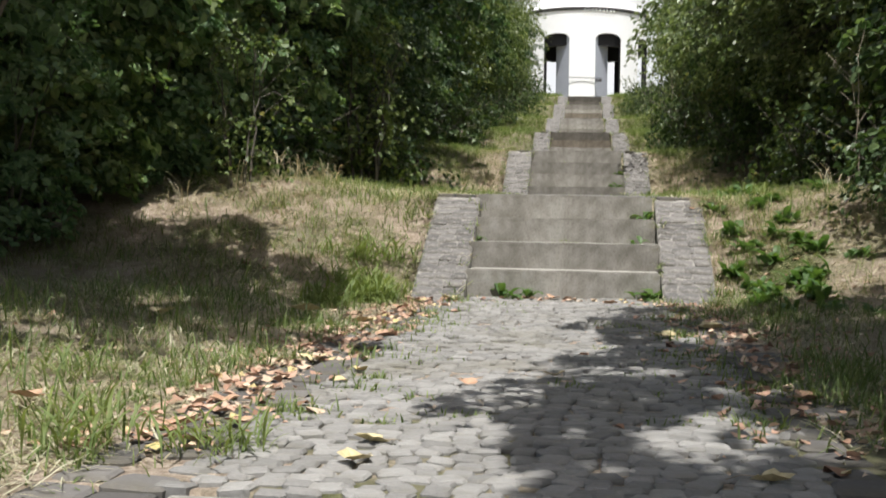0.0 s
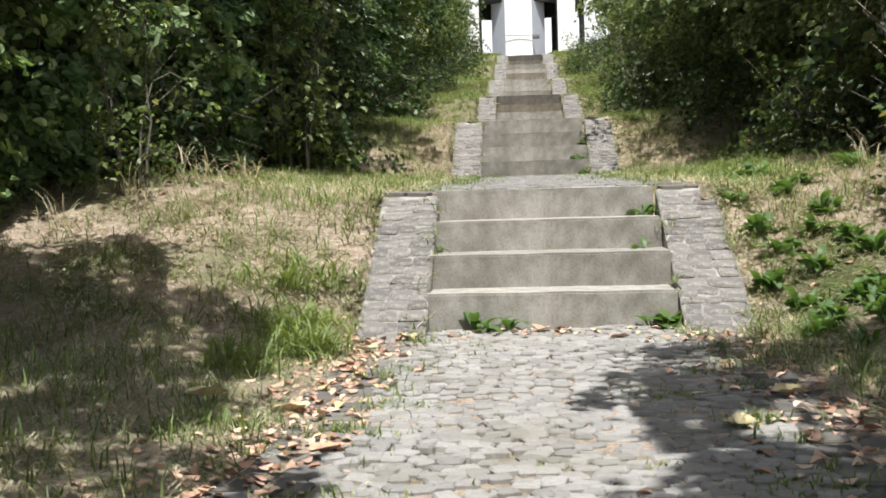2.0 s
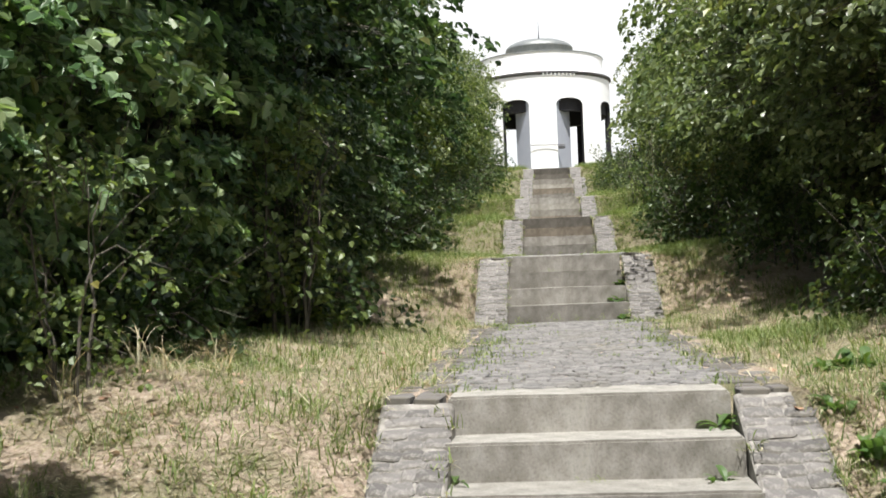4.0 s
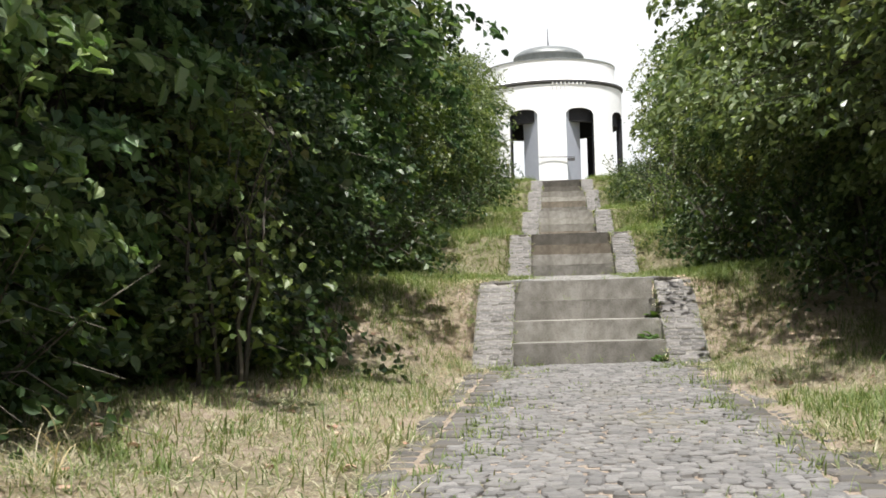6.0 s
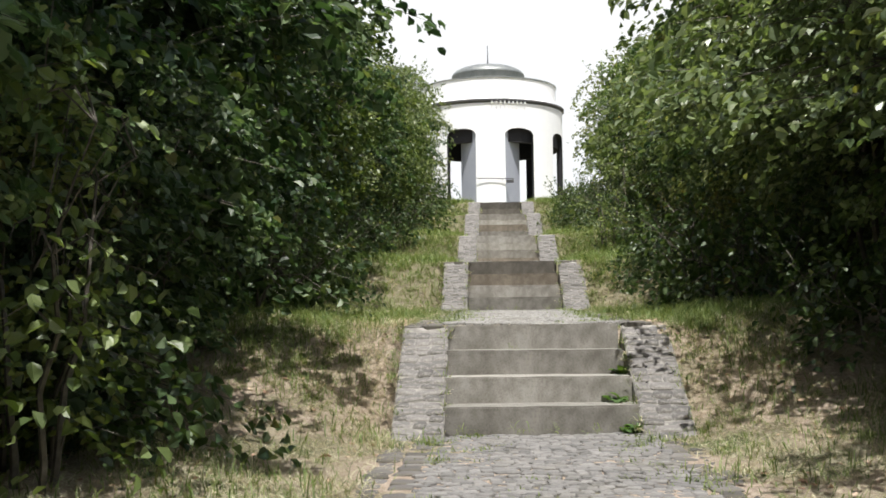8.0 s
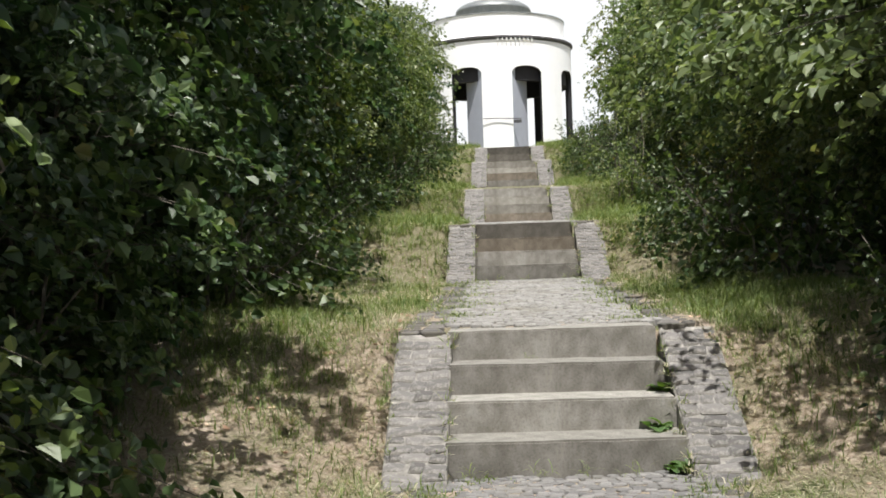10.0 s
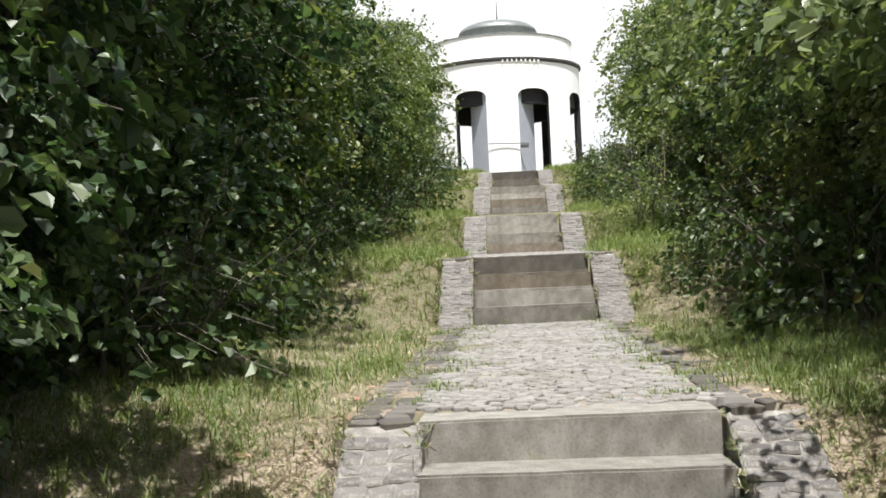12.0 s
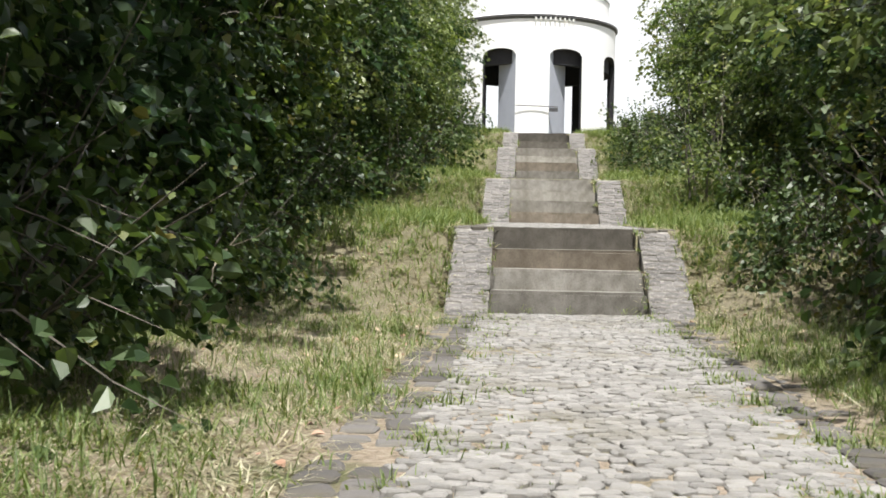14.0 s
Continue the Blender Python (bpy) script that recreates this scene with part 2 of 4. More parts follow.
def part(name, bm, mat, parent, label="", smooth=False):
    me = bpy.data.meshes.new(name)
    bm.normal_update()
    bm.to_mesh(me)
    bm.free()
    me.materials.append(mat)
    if smooth:
        me.polygons.foreach_set("use_smooth", [True] * len(me.polygons))
    return child(name, me, parent, label)


def thing(name, label, category, group="", kind="", m=None):
    ob = new(name)
    if m is not None:
        ob.matrix_basis = m
    return tagged(ob, label, category, group, kind)


def tube(points, radii, sides=5):
    """A tapered tube along points."""
    vs, fs = [], []
    pts = [Vector(p) for p in points]
    for i, p in enumerate(pts):
        d = (pts[min(i + 1, len(pts) - 1)] - pts[max(i - 1, 0)]).normalized()
        a = d.orthogonal().normalized()
        b = d.cross(a)
        for k in range(sides):
            w = 2 * math.pi * k / sides
            vs.append(p + (a * math.cos(w) + b * math.sin(w)) * radii[i])
    for i in range(len(pts) - 1):
        for k in range(sides):
            n = (k + 1) % sides
            fs.append((i * sides + k, i * sides + n, (i + 1) * sides + n, (i + 1) * sides + k))
    fs.append(tuple(range((len(pts) - 1) * sides, len(pts) * sides)))
    return vs, fs


def merge(pieces):
    vs, fs, n = [], [], 0
    for v, f in pieces:
        vs += [tuple(p) for p in v]
        fs += [tuple(i + n for i in q) for q in f]
        n += len(v)
    return vs, fs


# ---- ground ----
def build_ground():
    fx = np.concatenate(([-2500, -900, -300, -120, -50, -25, -14, -10, -8], np.arange(-6.5, -1.9, 0.25), np.arange(-1.8, 2.9, 0.1), np.arange(3.0, 7.3, 0.25), [8.5, 11, 15, 25, 50, 120, 300, 900, 2500]))
    fy = np.concatenate(([-2500, -800, -250, -90, -50, -30, -20, -14, -11], np.arange(-9.5, 38, 0.15), np.arange(38.5, 68, 1.0), [75, 90, 130, 250, 500, 1000, 2500]))
    vs = [(x + (axis(y) if abs(x) < 20 and -20 < y < 70 else 0), y, ground_z(x + (axis(y) if abs(x) < 20 and -20 < y < 70 else 0), y)) for y in fy for x in fx]
    nx = len(fx)
    fs = [(j * nx + i, j * nx + i + 1, (j + 1) * nx + i + 1, (j + 1) * nx + i) for j in range(len(fy) - 1) for i in range(nx - 1)]
    ob = new("ground", mesh_of("ground", vs, fs, M_GROUND, True))
    tagged(ob, "sloping hillside of dry thatch and patchy grass", "ground", kind="structure")


build_ground()


# ---- stairs ----
def block_bm(w, d, h, bevel=0.012, wear=0.004, cuts=5):
    """A long stone block whose top front edge lies at y = 0, z = 0, with worn edges."""
    bm = bmesh.new()
    bmesh.ops.create_cube(bm, size=1.0)
    for v in bm.verts:
        v.co = Vector((v.co.x * w, v.co.y * d + d / 2, v.co.z * h - h / 2))
    bmesh.ops.bevel(bm, geom=bm.edges[:], offset=bevel, segments=2, affect="EDGES")
    long_edges = [e for e in bm.edges if abs(e.verts[0].co.x - e.verts[1].co.x) > w * 0.8]
    bmesh.ops.subdivide_edges(bm, edges=long_edges, cuts=cuts)
    for v in bm.verts:
        n = noise.noise_vector(v.co * 4.0 + Vector((w * 7, d * 31, h * 53)))
        v.co += Vector((n.x * 0.3, n.y, n.z)) * wear
    return bm


def stone_mesh(name, sx, sy, sz, mat, seed, round_=0.16):
    """One rough stone, its top face near z = 0."""
    rnd = random.Random(seed)
    vs = []
    n = 8
    rim = []
    for cx, cy in ((-1, -1), (1, -1), (1, 1), (-1, 1)):
        jx, jy, cut = rnd.uniform(-0.11, 0.11), rnd.uniform(-0.11, 0.11), rnd.uniform(0.12, 0.34)
        pair = [(cx * (1 - cut) + jx, cy + jy), (cx + jx, cy * (1 - cut) + jy)]
        rim += pair if cx * cy < 0 else pair[::-1]
    for z, k in ((-sz, 1.0), (-sz * 0.13, 1.0), (0.0, 1.0 - 2.0 * round_)):
        for cx, cy in rim:
            vs.append((cx * sx / 2 * k, cy * sy / 2 * k, z + rnd.uniform(-0.04, 0.04) * sz * (z > -sz)))
    fs = [(r * n + k, r * n + (k + 1) % n, (r + 1) * n + (k + 1) % n, (r + 1) * n + k) for r in range(2) for k in range(n)]
    fs.append(tuple(range(2 * n, 3 * n)))
    return mesh_of(name, vs, fs, mat)


WING_STONES = [stone_mesh("wing_stone", 0.119, 0.119, 0.05, M_WING, 40 + k, 0.13) for k in range(7)]


STEP_TONES = [(M_STEP,)] * 3 + [(M_STEP, M_STEP_WARM)] + [(M_STEP_PALE, M_STEP, M_STEP_WARM)] * 2 + [(M_STEP_WARM, M_STEP_DARK, M_STEP_PALE)]


def build_flight(n, y0, foot, tops, w):
    rnd = random.Random(900 + n)
    cx = axis(y0 + 0.45)
    stairs = thing("stairs", "flight of four weathered grey concrete block steps with mossy edges", "stairs", "stair flights up the slope", "structure")
    for i, z in enumerate(tops):
        h = z - (tops[i - 1] if i else foot) + 0.10
        depth = RUN + (0.08 if i < 3 else 0.06) - (0.14 if n == 0 and i == 3 else 0)
        dark = n == 3 and i == 3 or n == 6 and i == 2
        st = part("step", block_bm(w + rnd.uniform(-0.015, 0.02), depth, h, 0.011 if n < 3 else 0.024, 0.0045, 9), M_STEP_DARK if dark else rnd.choice(STEP_TONES[n]), stairs, "damp dark grey step block" if dark else "")
        st.matrix_basis = pose(cx + rnd.uniform(-0.01, 0.01), y0 + i * RUN, z, 1.2 + rnd.uniform(-0.5, 0.5), rnd.uniform(-0.3, 0.3), rnd.uniform(-0.4, 0.4) - 1.12)
    slope = math.degrees(math.atan2(tops[3] - tops[0], 3 * RUN))
    for side in (-1, 1):
        wall = thing("wing_wall", "sloping cheek of rough grey stones in pale mortar beside the steps", "wing wall", "stone cheeks of the stairs", "structure")
        long_ = 3.95 * RUN / math.cos(radians(slope))
        m = pose(cx + side * (w / 2 + 0.160), y0 - 0.345, foot - 0.022, slope, 0, -1.12)
        bm = bmesh.new()
        bmesh.ops.create_cube(bm, size=1.0)
        for v in bm.verts:
            v.co = Vector((v.co.x * 0.335, (v.co.y + 0.5) * (long_ + 0.05), v.co.z * 0.5 - 0.25 - 0.009))
        bmesh.ops.bevel(bm, geom=bm.edges[:], offset=0.012, segments=1, affect="EDGES")
        bed = part("mortar_bed", bm, M_MORTAR, wall)
        bed.matrix_basis = m
        yy = 0.01
        while yy < long_ - 0.05:
            high = min(rnd.uniform(0.062, 0.11), long_ - yy)
            cuts = [0.0] + ([rnd.uniform(0.36, 0.64)] if rnd.random() < 0.2 else [rnd.uniform(0.25, 0.42), rnd.uniform(0.58, 0.75)]) + [1.0]
            for a, e in zip(cuts, cuts[1:]):
                wide = (e - a) * 0.315
                x = (a + e) / 2 * 0.315 - 0.1575
                child("stone", WING_STONES[rnd.randrange(7)], wall, m=m @ pose(x, yy + high / 2 + rnd.uniform(-0.012, 0.012), rnd.uniform(-0.006, 0.004), rnd.uniform(-4, 4), rnd.uniform(-4, 4), rnd.uniform(-13, 13)) @ Matrix.Diagonal((wide / rnd.uniform(0.111, 0.121), high / rnd.uniform(0.111, 0.122), 1, 1)))
            yy += high


# ---- pavilion on the hilltop ----
def ring(bm, profile, cx, cy, steps=72):
    """A turned body from (radius, z) points."""
    rows = [[bm.verts.new((cx + r * math.sin(2 * math.pi * k / steps), cy - r * math.cos(2 * math.pi * k / steps), z)) for k in range(steps)] for r, z in profile]
    for a, b in zip(rows, rows[1:]):
        for k in range(steps):
            n = (k + 1) % steps
            bm.faces.new((a[k], a[n], b[n], b[k]))
    return rows


def build_pavilion():
    cx, cy, zb, r1, thick = 0.90, 59.9, 7.15, 3.42, 0.2
    top, spring, rise = 12.28, 10.88, 0.27
    pav = thing("pavilion", "round white pavilion with tall arches and a low grey dome", "pavilion")
    half = radians(11.6)
    half_in = math.asin(r1 * math.sin(half) / (r1 - thick))
    cuts = []
    for bay in range(8):
        mid = radians(22.5 + 45 * bay)
        cuts += [(mid - half + 2 * half * k / 12, "arch", mid) for k in range(12)]
        cuts += [(mid + half + (radians(45) - 2 * half) * k / 6, "pier", mid) for k in range(6)]

    def under(a, mid):
        u = min(1.0, abs(a - mid) / half)
        return spring + rise * math.sqrt(max(0.0, 1 - u ** 2.2))

    def at(r, a, z):
        return (cx + r * math.sin(a), cy - r * math.cos(a), z)

    def inward(a, mid):
        """The angle on the inner face that belongs to one on the outer face: the jambs run parallel."""
        d = a - mid
        gap = radians(22.5)
        return mid + (d * half_in / half if abs(d) <= half + 1e-6 else half_in + (d - half) * (gap - half_in) / (gap - half))

    outer, inner = bmesh.new(), bmesh.new()
    r2 = r1 - thick
    for i, (a, kind, mid) in enumerate(cuts):
        b = cuts[(i + 1) % len(cuts)][0] + (2 * math.pi if i + 1 == len(cuts) else 0)
        za, zc = (under(a, mid), under(b, mid)) if kind == "arch" else (zb, zb)
        outer.faces.new([outer.verts.new(p) for p in (at(r1, a, za), at(r1, b, zc), at(r1, b, top), at(r1, a, top))])
        ia, ib = inward(a, mid), inward(b, mid)
        inner.faces.new([inner.verts.new(p) for p in (at(r2, ib, zc), at(r2, ia, za), at(r2, ia, top - 0.1), at(r2, ib, top - 0.1))])
        if kind == "arch":
            inner.faces.new([inner.verts.new(p) for p in (at(r1, a, za), at(r2, ia, za), at(r2, ib, zc), at(r1, b, zc))])
    for bay in range(8):
        mid = radians(22.5 + 45 * bay)
        for s in (-1, 1):
            a = mid + s * half
            ia = mid + s * half_in
            q = [at(r1, a, zb), at(r2, ia, zb), at(r2, ia, spring), at(r1, a, spring)]
            inner.faces.new([inner.verts.new(p) for p in (q if s < 0 else q[::-1])])
    bmesh.ops.remove_doubles(outer, verts=outer.verts, dist=0.001)
    bmesh.ops.remove_doubles(inner, verts=inner.verts, dist=0.001)
    part("wall", outer, M_PAINT, pav, "white rendered drum wall with arches")
    part("inner_lining", inner, M_INSIDE_SHADE, pav, "inner wall, jambs and arch soffits coloured dark for interior shade")
    # the deep front pier, broader towards the inside
    bm = bmesh.new()
    plan = [(-0.66, -3.30), (0.66, -3.30), (1.30, -2.30), (-1.30, -2.30)]
    low_, high_ = ([bm.verts.new((cx + x, cy + y, z)) for x, y in plan] for z in (zb, spring + 0.3))
    for k in range(4):
        bm.faces.new((low_[k], low_[(k + 1) % 4], high_[(k + 1) % 4], high_[k]))
    bm.faces.new(high_)
    part("front_pier", bm, M_PIER_SHADE, pav, "wedge-shaped pier behind the front wall, coloured grey for shade")
    # ring beam added so the shaded interior reaches lower behind the arches
    bm = bmesh.new()
    ring(bm, [(r2 - 0.30, top - 0.3), (r2 - 0.30, spring - 0.32), (r2 - 0.02, spring - 0.32), (r2 - 0.02, top - 0.3)], cx, cy)
    part("ring_beam", bm, M_INSIDE_SHADE, pav, "added ring beam under the ceiling, coloured dark for shade")
    bm = bmesh.new()
    ring(bm, [(r2 + 0.02, top - 0.28), (0.02, top + 0.15)], cx, cy)
    part("ceiling_lining", bm, M_INSIDE_SHADE, pav, "inner ceiling coloured dark for interior shade")
    bm = bmesh.new()
    ring(bm, [(r1 + 0.002, top - 0.02), (r1 + 0.05, top + 0.07), (r1 + 0.09, top + 0.07), (r1 + 0.09, top + 0.15)], cx, cy)
    part("eave", bm, M_EAVE, pav, "dark projecting eave board")
    bm = bmesh.new()
    ring(bm, [(r1 + 0.09, top + 0.15), (3.14, top + 0.30)], cx, cy)
    part("eave_roof", bm, M_PAINT, pav)
    bm = bmesh.new()
    ring(bm, [(3.13, top + 0.20), (3.13, 13.44)], cx, cy)
    part("attic_wall", bm, M_PAINT, pav, "plain white attic drum")
    bm = bmesh.new()
    ring(bm, [(3.13, 13.44), (3.17, 13.44), (3.17, 13.49), (3.0, 13.53), (1.6, 13.62)], cx, cy)
    part("attic_coping", bm, M_ROOF, pav)
    bm = bmesh.new()
    ring(bm, [(1.66, 13.55), (1.66, 14.06)] + [(1.7 * math.cos(k * math.pi / 20), 14.08 + 0.56 * math.sin(k * math.pi / 20)) for k in range(10)] + [(0.03, 14.66)], cx, cy)
    part("dome", bm, M_ROOF, pav, "low grey zinc dome", True)
    v, f = tube([(cx, cy, 14.55), (cx, cy, 14.95), (cx, cy, 15.6)], [0.05, 0.025, 0.012], 6)
    child("finial", mesh_of("finial", v, f, M_RAIL), pav)
    # gutter brackets on the front of the eave
    for k in range(9):
        a = radians(1.5 + 3.1 * k)
        b = bmesh.new()
        bmesh.ops.create_cube(b, size=1.0)
        for w in b.verts:
            w.co = Vector((w.co.x * 0.05, w.co.y * 0.12, w.co.z * 0.10))
        o = part("eave_bracket", b, M_PAINT, pav)
        o.matrix_basis = Matrix.Translation(at(r1 + 0.05, a, top - 0.02)) @ Matrix.Rotation(a, 4, "Z")
    bm = bmesh.new()
    ring(bm, [(4.2, 6.6), (4.2, 7.18), (0.02, 7.19)], cx, cy)
    part("plinth", bm, M_STEP, pav, "low round concrete plinth")
    # handrail before the middle pier
    rail = thing("handrail", "thin dark steel handrail fixed to the white pier", "handrail")
    v, f = tube([(cx - 0.62, cy - 3.50, 8.90), (cx + 0.2, cy - 3.50, 8.88), (cx + 1.0, cy - 3.46, 8.86)], [0.02, 0.02, 0.02], 6)
    child("bar", mesh_of("bar", v, f, M_RAIL), rail)
    for x in (-0.5, 0.5):
        v, f = tube([(cx + x, cy - 3.36, 8.84), (cx + x, cy - 3.46, 8.84), (cx + x, cy - 3.50, 8.88)], [0.012, 0.012, 0.012], 5)
        child("bracket", mesh_of("bracket", v, f, M_RAIL), rail)
    b = bmesh.new()
    bmesh.ops.create_cube(b, size=1.0)
    bmesh.ops.bevel(b, geom=b.edges[:], offset=0.05, segments=1, affect="EDGES")
    for w in b.verts:
        w.co = Vector((cx + 0.82 + w.co.x * 0.34, cy - 3.47 + w.co.y * 0.03, 8.75 + w.co.z * 0.14))
    part("plate", b, M_RAIL, rail, "dark plate hung on the rail")


build_pavilion()


def build_backdrop():
    """Bright summer haze low over the far side of the hill."""
    m = bpy.data.materials.new("white_haze")
    m.use_nodes = True
    m.node_tree.nodes.clear()
    e = node(m, "ShaderNodeEmission", Strength=0.72)
    link(m, ramp(m, noise_fac(m, 0.004, 4), [(0.4, (0.93, 0.96, 1.0)), (0.6, (1.0, 1.0, 1.0))]), e.inputs["Color"])
    out = node(m, "ShaderNodeOutputMaterial")
    link(m, e.outputs[0], out.inputs["Surface"])
    vs, fs = [], []
    for k in range(25):
        a = radians(-60 + 5 * k)
        for z, r in ((-60, 900), (150, 880), (330, 800), (520, 640)):
            vs.append((r * math.sin(a), r * math.cos(a), z))
    for k in range(24):
        for j in range(3):
            fs.append((k * 4 + j, k * 4 + j + 1, k * 4 + j + 5, k * 4 + j + 4))
    tagged(new("backdrop", mesh_of("backdrop", vs, fs, m, True)), "bright white hazy summer sky beyond the hill", "sky", kind="structure")


build_backdrop()


# ---- shrubs and trees ----
def leaf_cloud(centres, normals, sizes, rnd, four):
    """Many folded leaves as one mesh: each a pointed, creased blade."""
    n = len(centres)
    c = np.asarray(centres)
    nv = np.asarray(normals)
    nv /= np.linalg.norm(nv, axis=1)[:, None]
    r = rnd.normal(size=(n, 3))
    u = np.cross(nv, r)
    u /= np.linalg.norm(u, axis=1)[:, None]
    v = np.cross(nv, u)
    s = np.asarray(sizes)[:, None]
    droop = nv * s * 0.16
    if four == 1:
        pts = [c - u * s * 0.5, c - u * s * 0.22 + v * s * 0.35 + droop, c + u * s * 0.20 + v * s * 0.36 + droop, c + u * s * 0.58 - droop,
               c + u * s * 0.20 - v * s * 0.36 + droop, c - u * s * 0.22 - v * s * 0.35 + droop]
        faces = np.array([(0, 5, 4, 3), (0, 3, 2, 1)])
        k = 6
    elif four:
        pts = [c - u * s * 0.46]
        for along, out in ((-0.34, 0.27), (-0.02, 0.42), (0.30, 0.29)):
            pts.append(c + u * s * along + v * s * out + droop * (1.0 - along))
        pts.append(c + u * s * 0.58 - droop)
        for along, out in ((0.30, 0.29), (-0.02, 0.42), (-0.34, 0.27)):
            pts.append(c + u * s * along - v * s * out + droop * (1.0 - along))
        faces = np.array([(0, 7, 6, 5, 4), (0, 4, 3, 2, 1)])
        k = 8
    else:
        pts = [c - u * s * 0.5, c + v * s * 0.42 + droop, c + u * s * 0.55 - droop, c - v * s * 0.42 + droop]
        faces = np.array([(0, 3, 2), (0, 2, 1)])
        k = 4
    vs = np.stack(pts, 1).reshape(-1, 3)
    fs = (faces[None] + (np.arange(n) * k)[:, None, None]).reshape(-1, faces.shape[1])
    return vs, fs


def build_shrub(name, label, height, radius, clumps, per, size, mat, seed, four=True, stems=7, skirt=0.05, group="shrubs of the hedgerows", category="shrub", lean=0.0, waist=0.32, shoots=16):
    """A many-stemmed shrub: curved stems, side branches, and leaves held in flat drooping sprays."""
    rnd = np.random.RandomState(seed)
    ob = thing(name, label, category, group)
    tubes, tips = [], []
    for s in range(stems):
        a = 2 * math.pi * s / stems + rnd.uniform(-0.4, 0.4)
        out = radius * rnd.uniform(0.2, 0.7)
        hh = height * rnd.uniform(0.72, 0.97)
        b0 = Vector((math.cos(a), math.sin(a), 0)) * rnd.uniform(0.04, 0.22)
        pts = []
        for k in range(7):
            t = k / 6
            pts.append(b0 + Vector((math.cos(a) * out * t ** 1.4 + lean * t, math.sin(a) * out * t ** 1.4, hh * t - 0.1)) + Vector(rnd.normal(size=3)) * 0.05 * t)
        r0 = 0.014 + 0.006 * height * rnd.uniform(0.4, 1.0)
        tubes.append(tube(pts, [r0 * (1 - 0.8 * k / 6) for k in range(7)], 5))
        tips += pts[1:]
    tip_arr = np.array([tuple(p) for p in tips])
    cs, ns, ss = [], [], []
    ph = rnd.uniform(0, 6, size=8)
    for _ in range(clumps):
        u = rnd.uniform(skirt, 1.0)
        a = rnd.uniform(0, 2 * math.pi)
        prof = (waist + (1.12 - waist) * math.sin(math.pi * min(1.0, u * 0.72)) ** 1.4) * max(0.05, 1 - u ** 6) ** 0.5
        prof *= 1 + 0.28 * math.sin(2 * a + ph[0] + 3 * u) * math.sin(5 * u + ph[1]) + 0.16 * math.sin(5 * a + ph[2] + 7 * u)
        rr = radius * prof * (1.0 if rnd.uniform() < 0.72 else rnd.uniform(0.35, 0.9)) * rnd.uniform(0.88, 1.1)
        c = np.array((rr * math.cos(a) + lean * u, rr * math.sin(a), height * u))
        near = tip_arr[np.argmin(((tip_arr - c) ** 2).sum(1) + 0.6 * np.maximum(0, tip_arr[:, 2] - c[2]) ** 2)]
        mid = (near + c) / 2 + np.array((0, 0, 0.10))
        end = c + np.array((math.cos(a), math.sin(a), -0.35)) * 0.28
        tubes.append(tube([near, mid, c, end], [0.007, 0.005, 0.003, 0.0015], 3))
        k = int(per * rnd.uniform(0.5, 1.5))
        t = rnd.uniform(-0.45, 1.0, size=(k, 1))
        spine = c + (c - mid) / (np.linalg.norm(c - mid) + 1e-6) * t * 0.42 - np.array((0, 0, 0.10)) * np.maximum(t, 0) ** 2
        side = np.array((-math.sin(a), math.cos(a), 0.0))
        cc = spine + side * rnd.normal(size=(k, 1)) * 0.17 * (1.15 - 0.6 * np.maximum(t, 0)) + np.array((0, 0, 1.0)) * rnd.normal(size=(k, 1)) * 0.055
        nn = np.array((0.68 * math.cos(a), 0.68 * math.sin(a), 0.68)) + rnd.normal(size=(k, 3)) * 0.42
        cs.append(cc), ns.append(nn), ss.append(size * rnd.uniform(0.55, 1.2, size=k))
    for _ in range(shoots):
        u, a = rnd.uniform(0.5, 0.98), rnd.uniform(0, 2 * math.pi)
        rr = radius * 0.9 * max(0.05, 1 - u ** 5) ** 0.5
        p0 = np.array((rr * math.cos(a) + lean * u, rr * math.sin(a), height * u))
        go = np.array((0.75 * math.cos(a), 0.75 * math.sin(a), 1.5 * u)) + rnd.normal(size=3) * 0.25
        go *= rnd.uniform(0.35, 0.85) / np.linalg.norm(go)
        tubes.append(tube([p0 - go * 0.5, p0 + go * 0.3, p0 + go + np.array((0, 0, -0.06))], [0.007, 0.004, 0.0015], 3))
        k = int(per * 0.45)
        t = rnd.uniform(-0.2, 1.0, size=(k, 1))
        cs.append(p0 + go * t + rnd.normal(size=(k, 3)) * 0.045 * (1.2 - t))
        ns.append(np.array((0.3 * math.cos(a), 0.3 * math.sin(a), 0.8)) + rnd.normal(size=(k, 3)) * 0.5)
        ss.append(size * rnd.uniform(0.5, 1.0, size=k))
    for v, f in tubes[:stems]:
        child("stem", mesh_of(name + "_stem", v, f, M_BARK), ob)
    v, f = merge(tubes[stems:])
    child("branchwork", mesh_of(name + "_branchwork", v, f, M_BARK), ob)["kind"] = "stuff"
    v, f = leaf_cloud(np.concatenate(cs), np.concatenate(ns), np.concatenate(ss), rnd, four)
    child("crown", mesh_of(name + "_crown", v, f, mat), ob)
    return ob


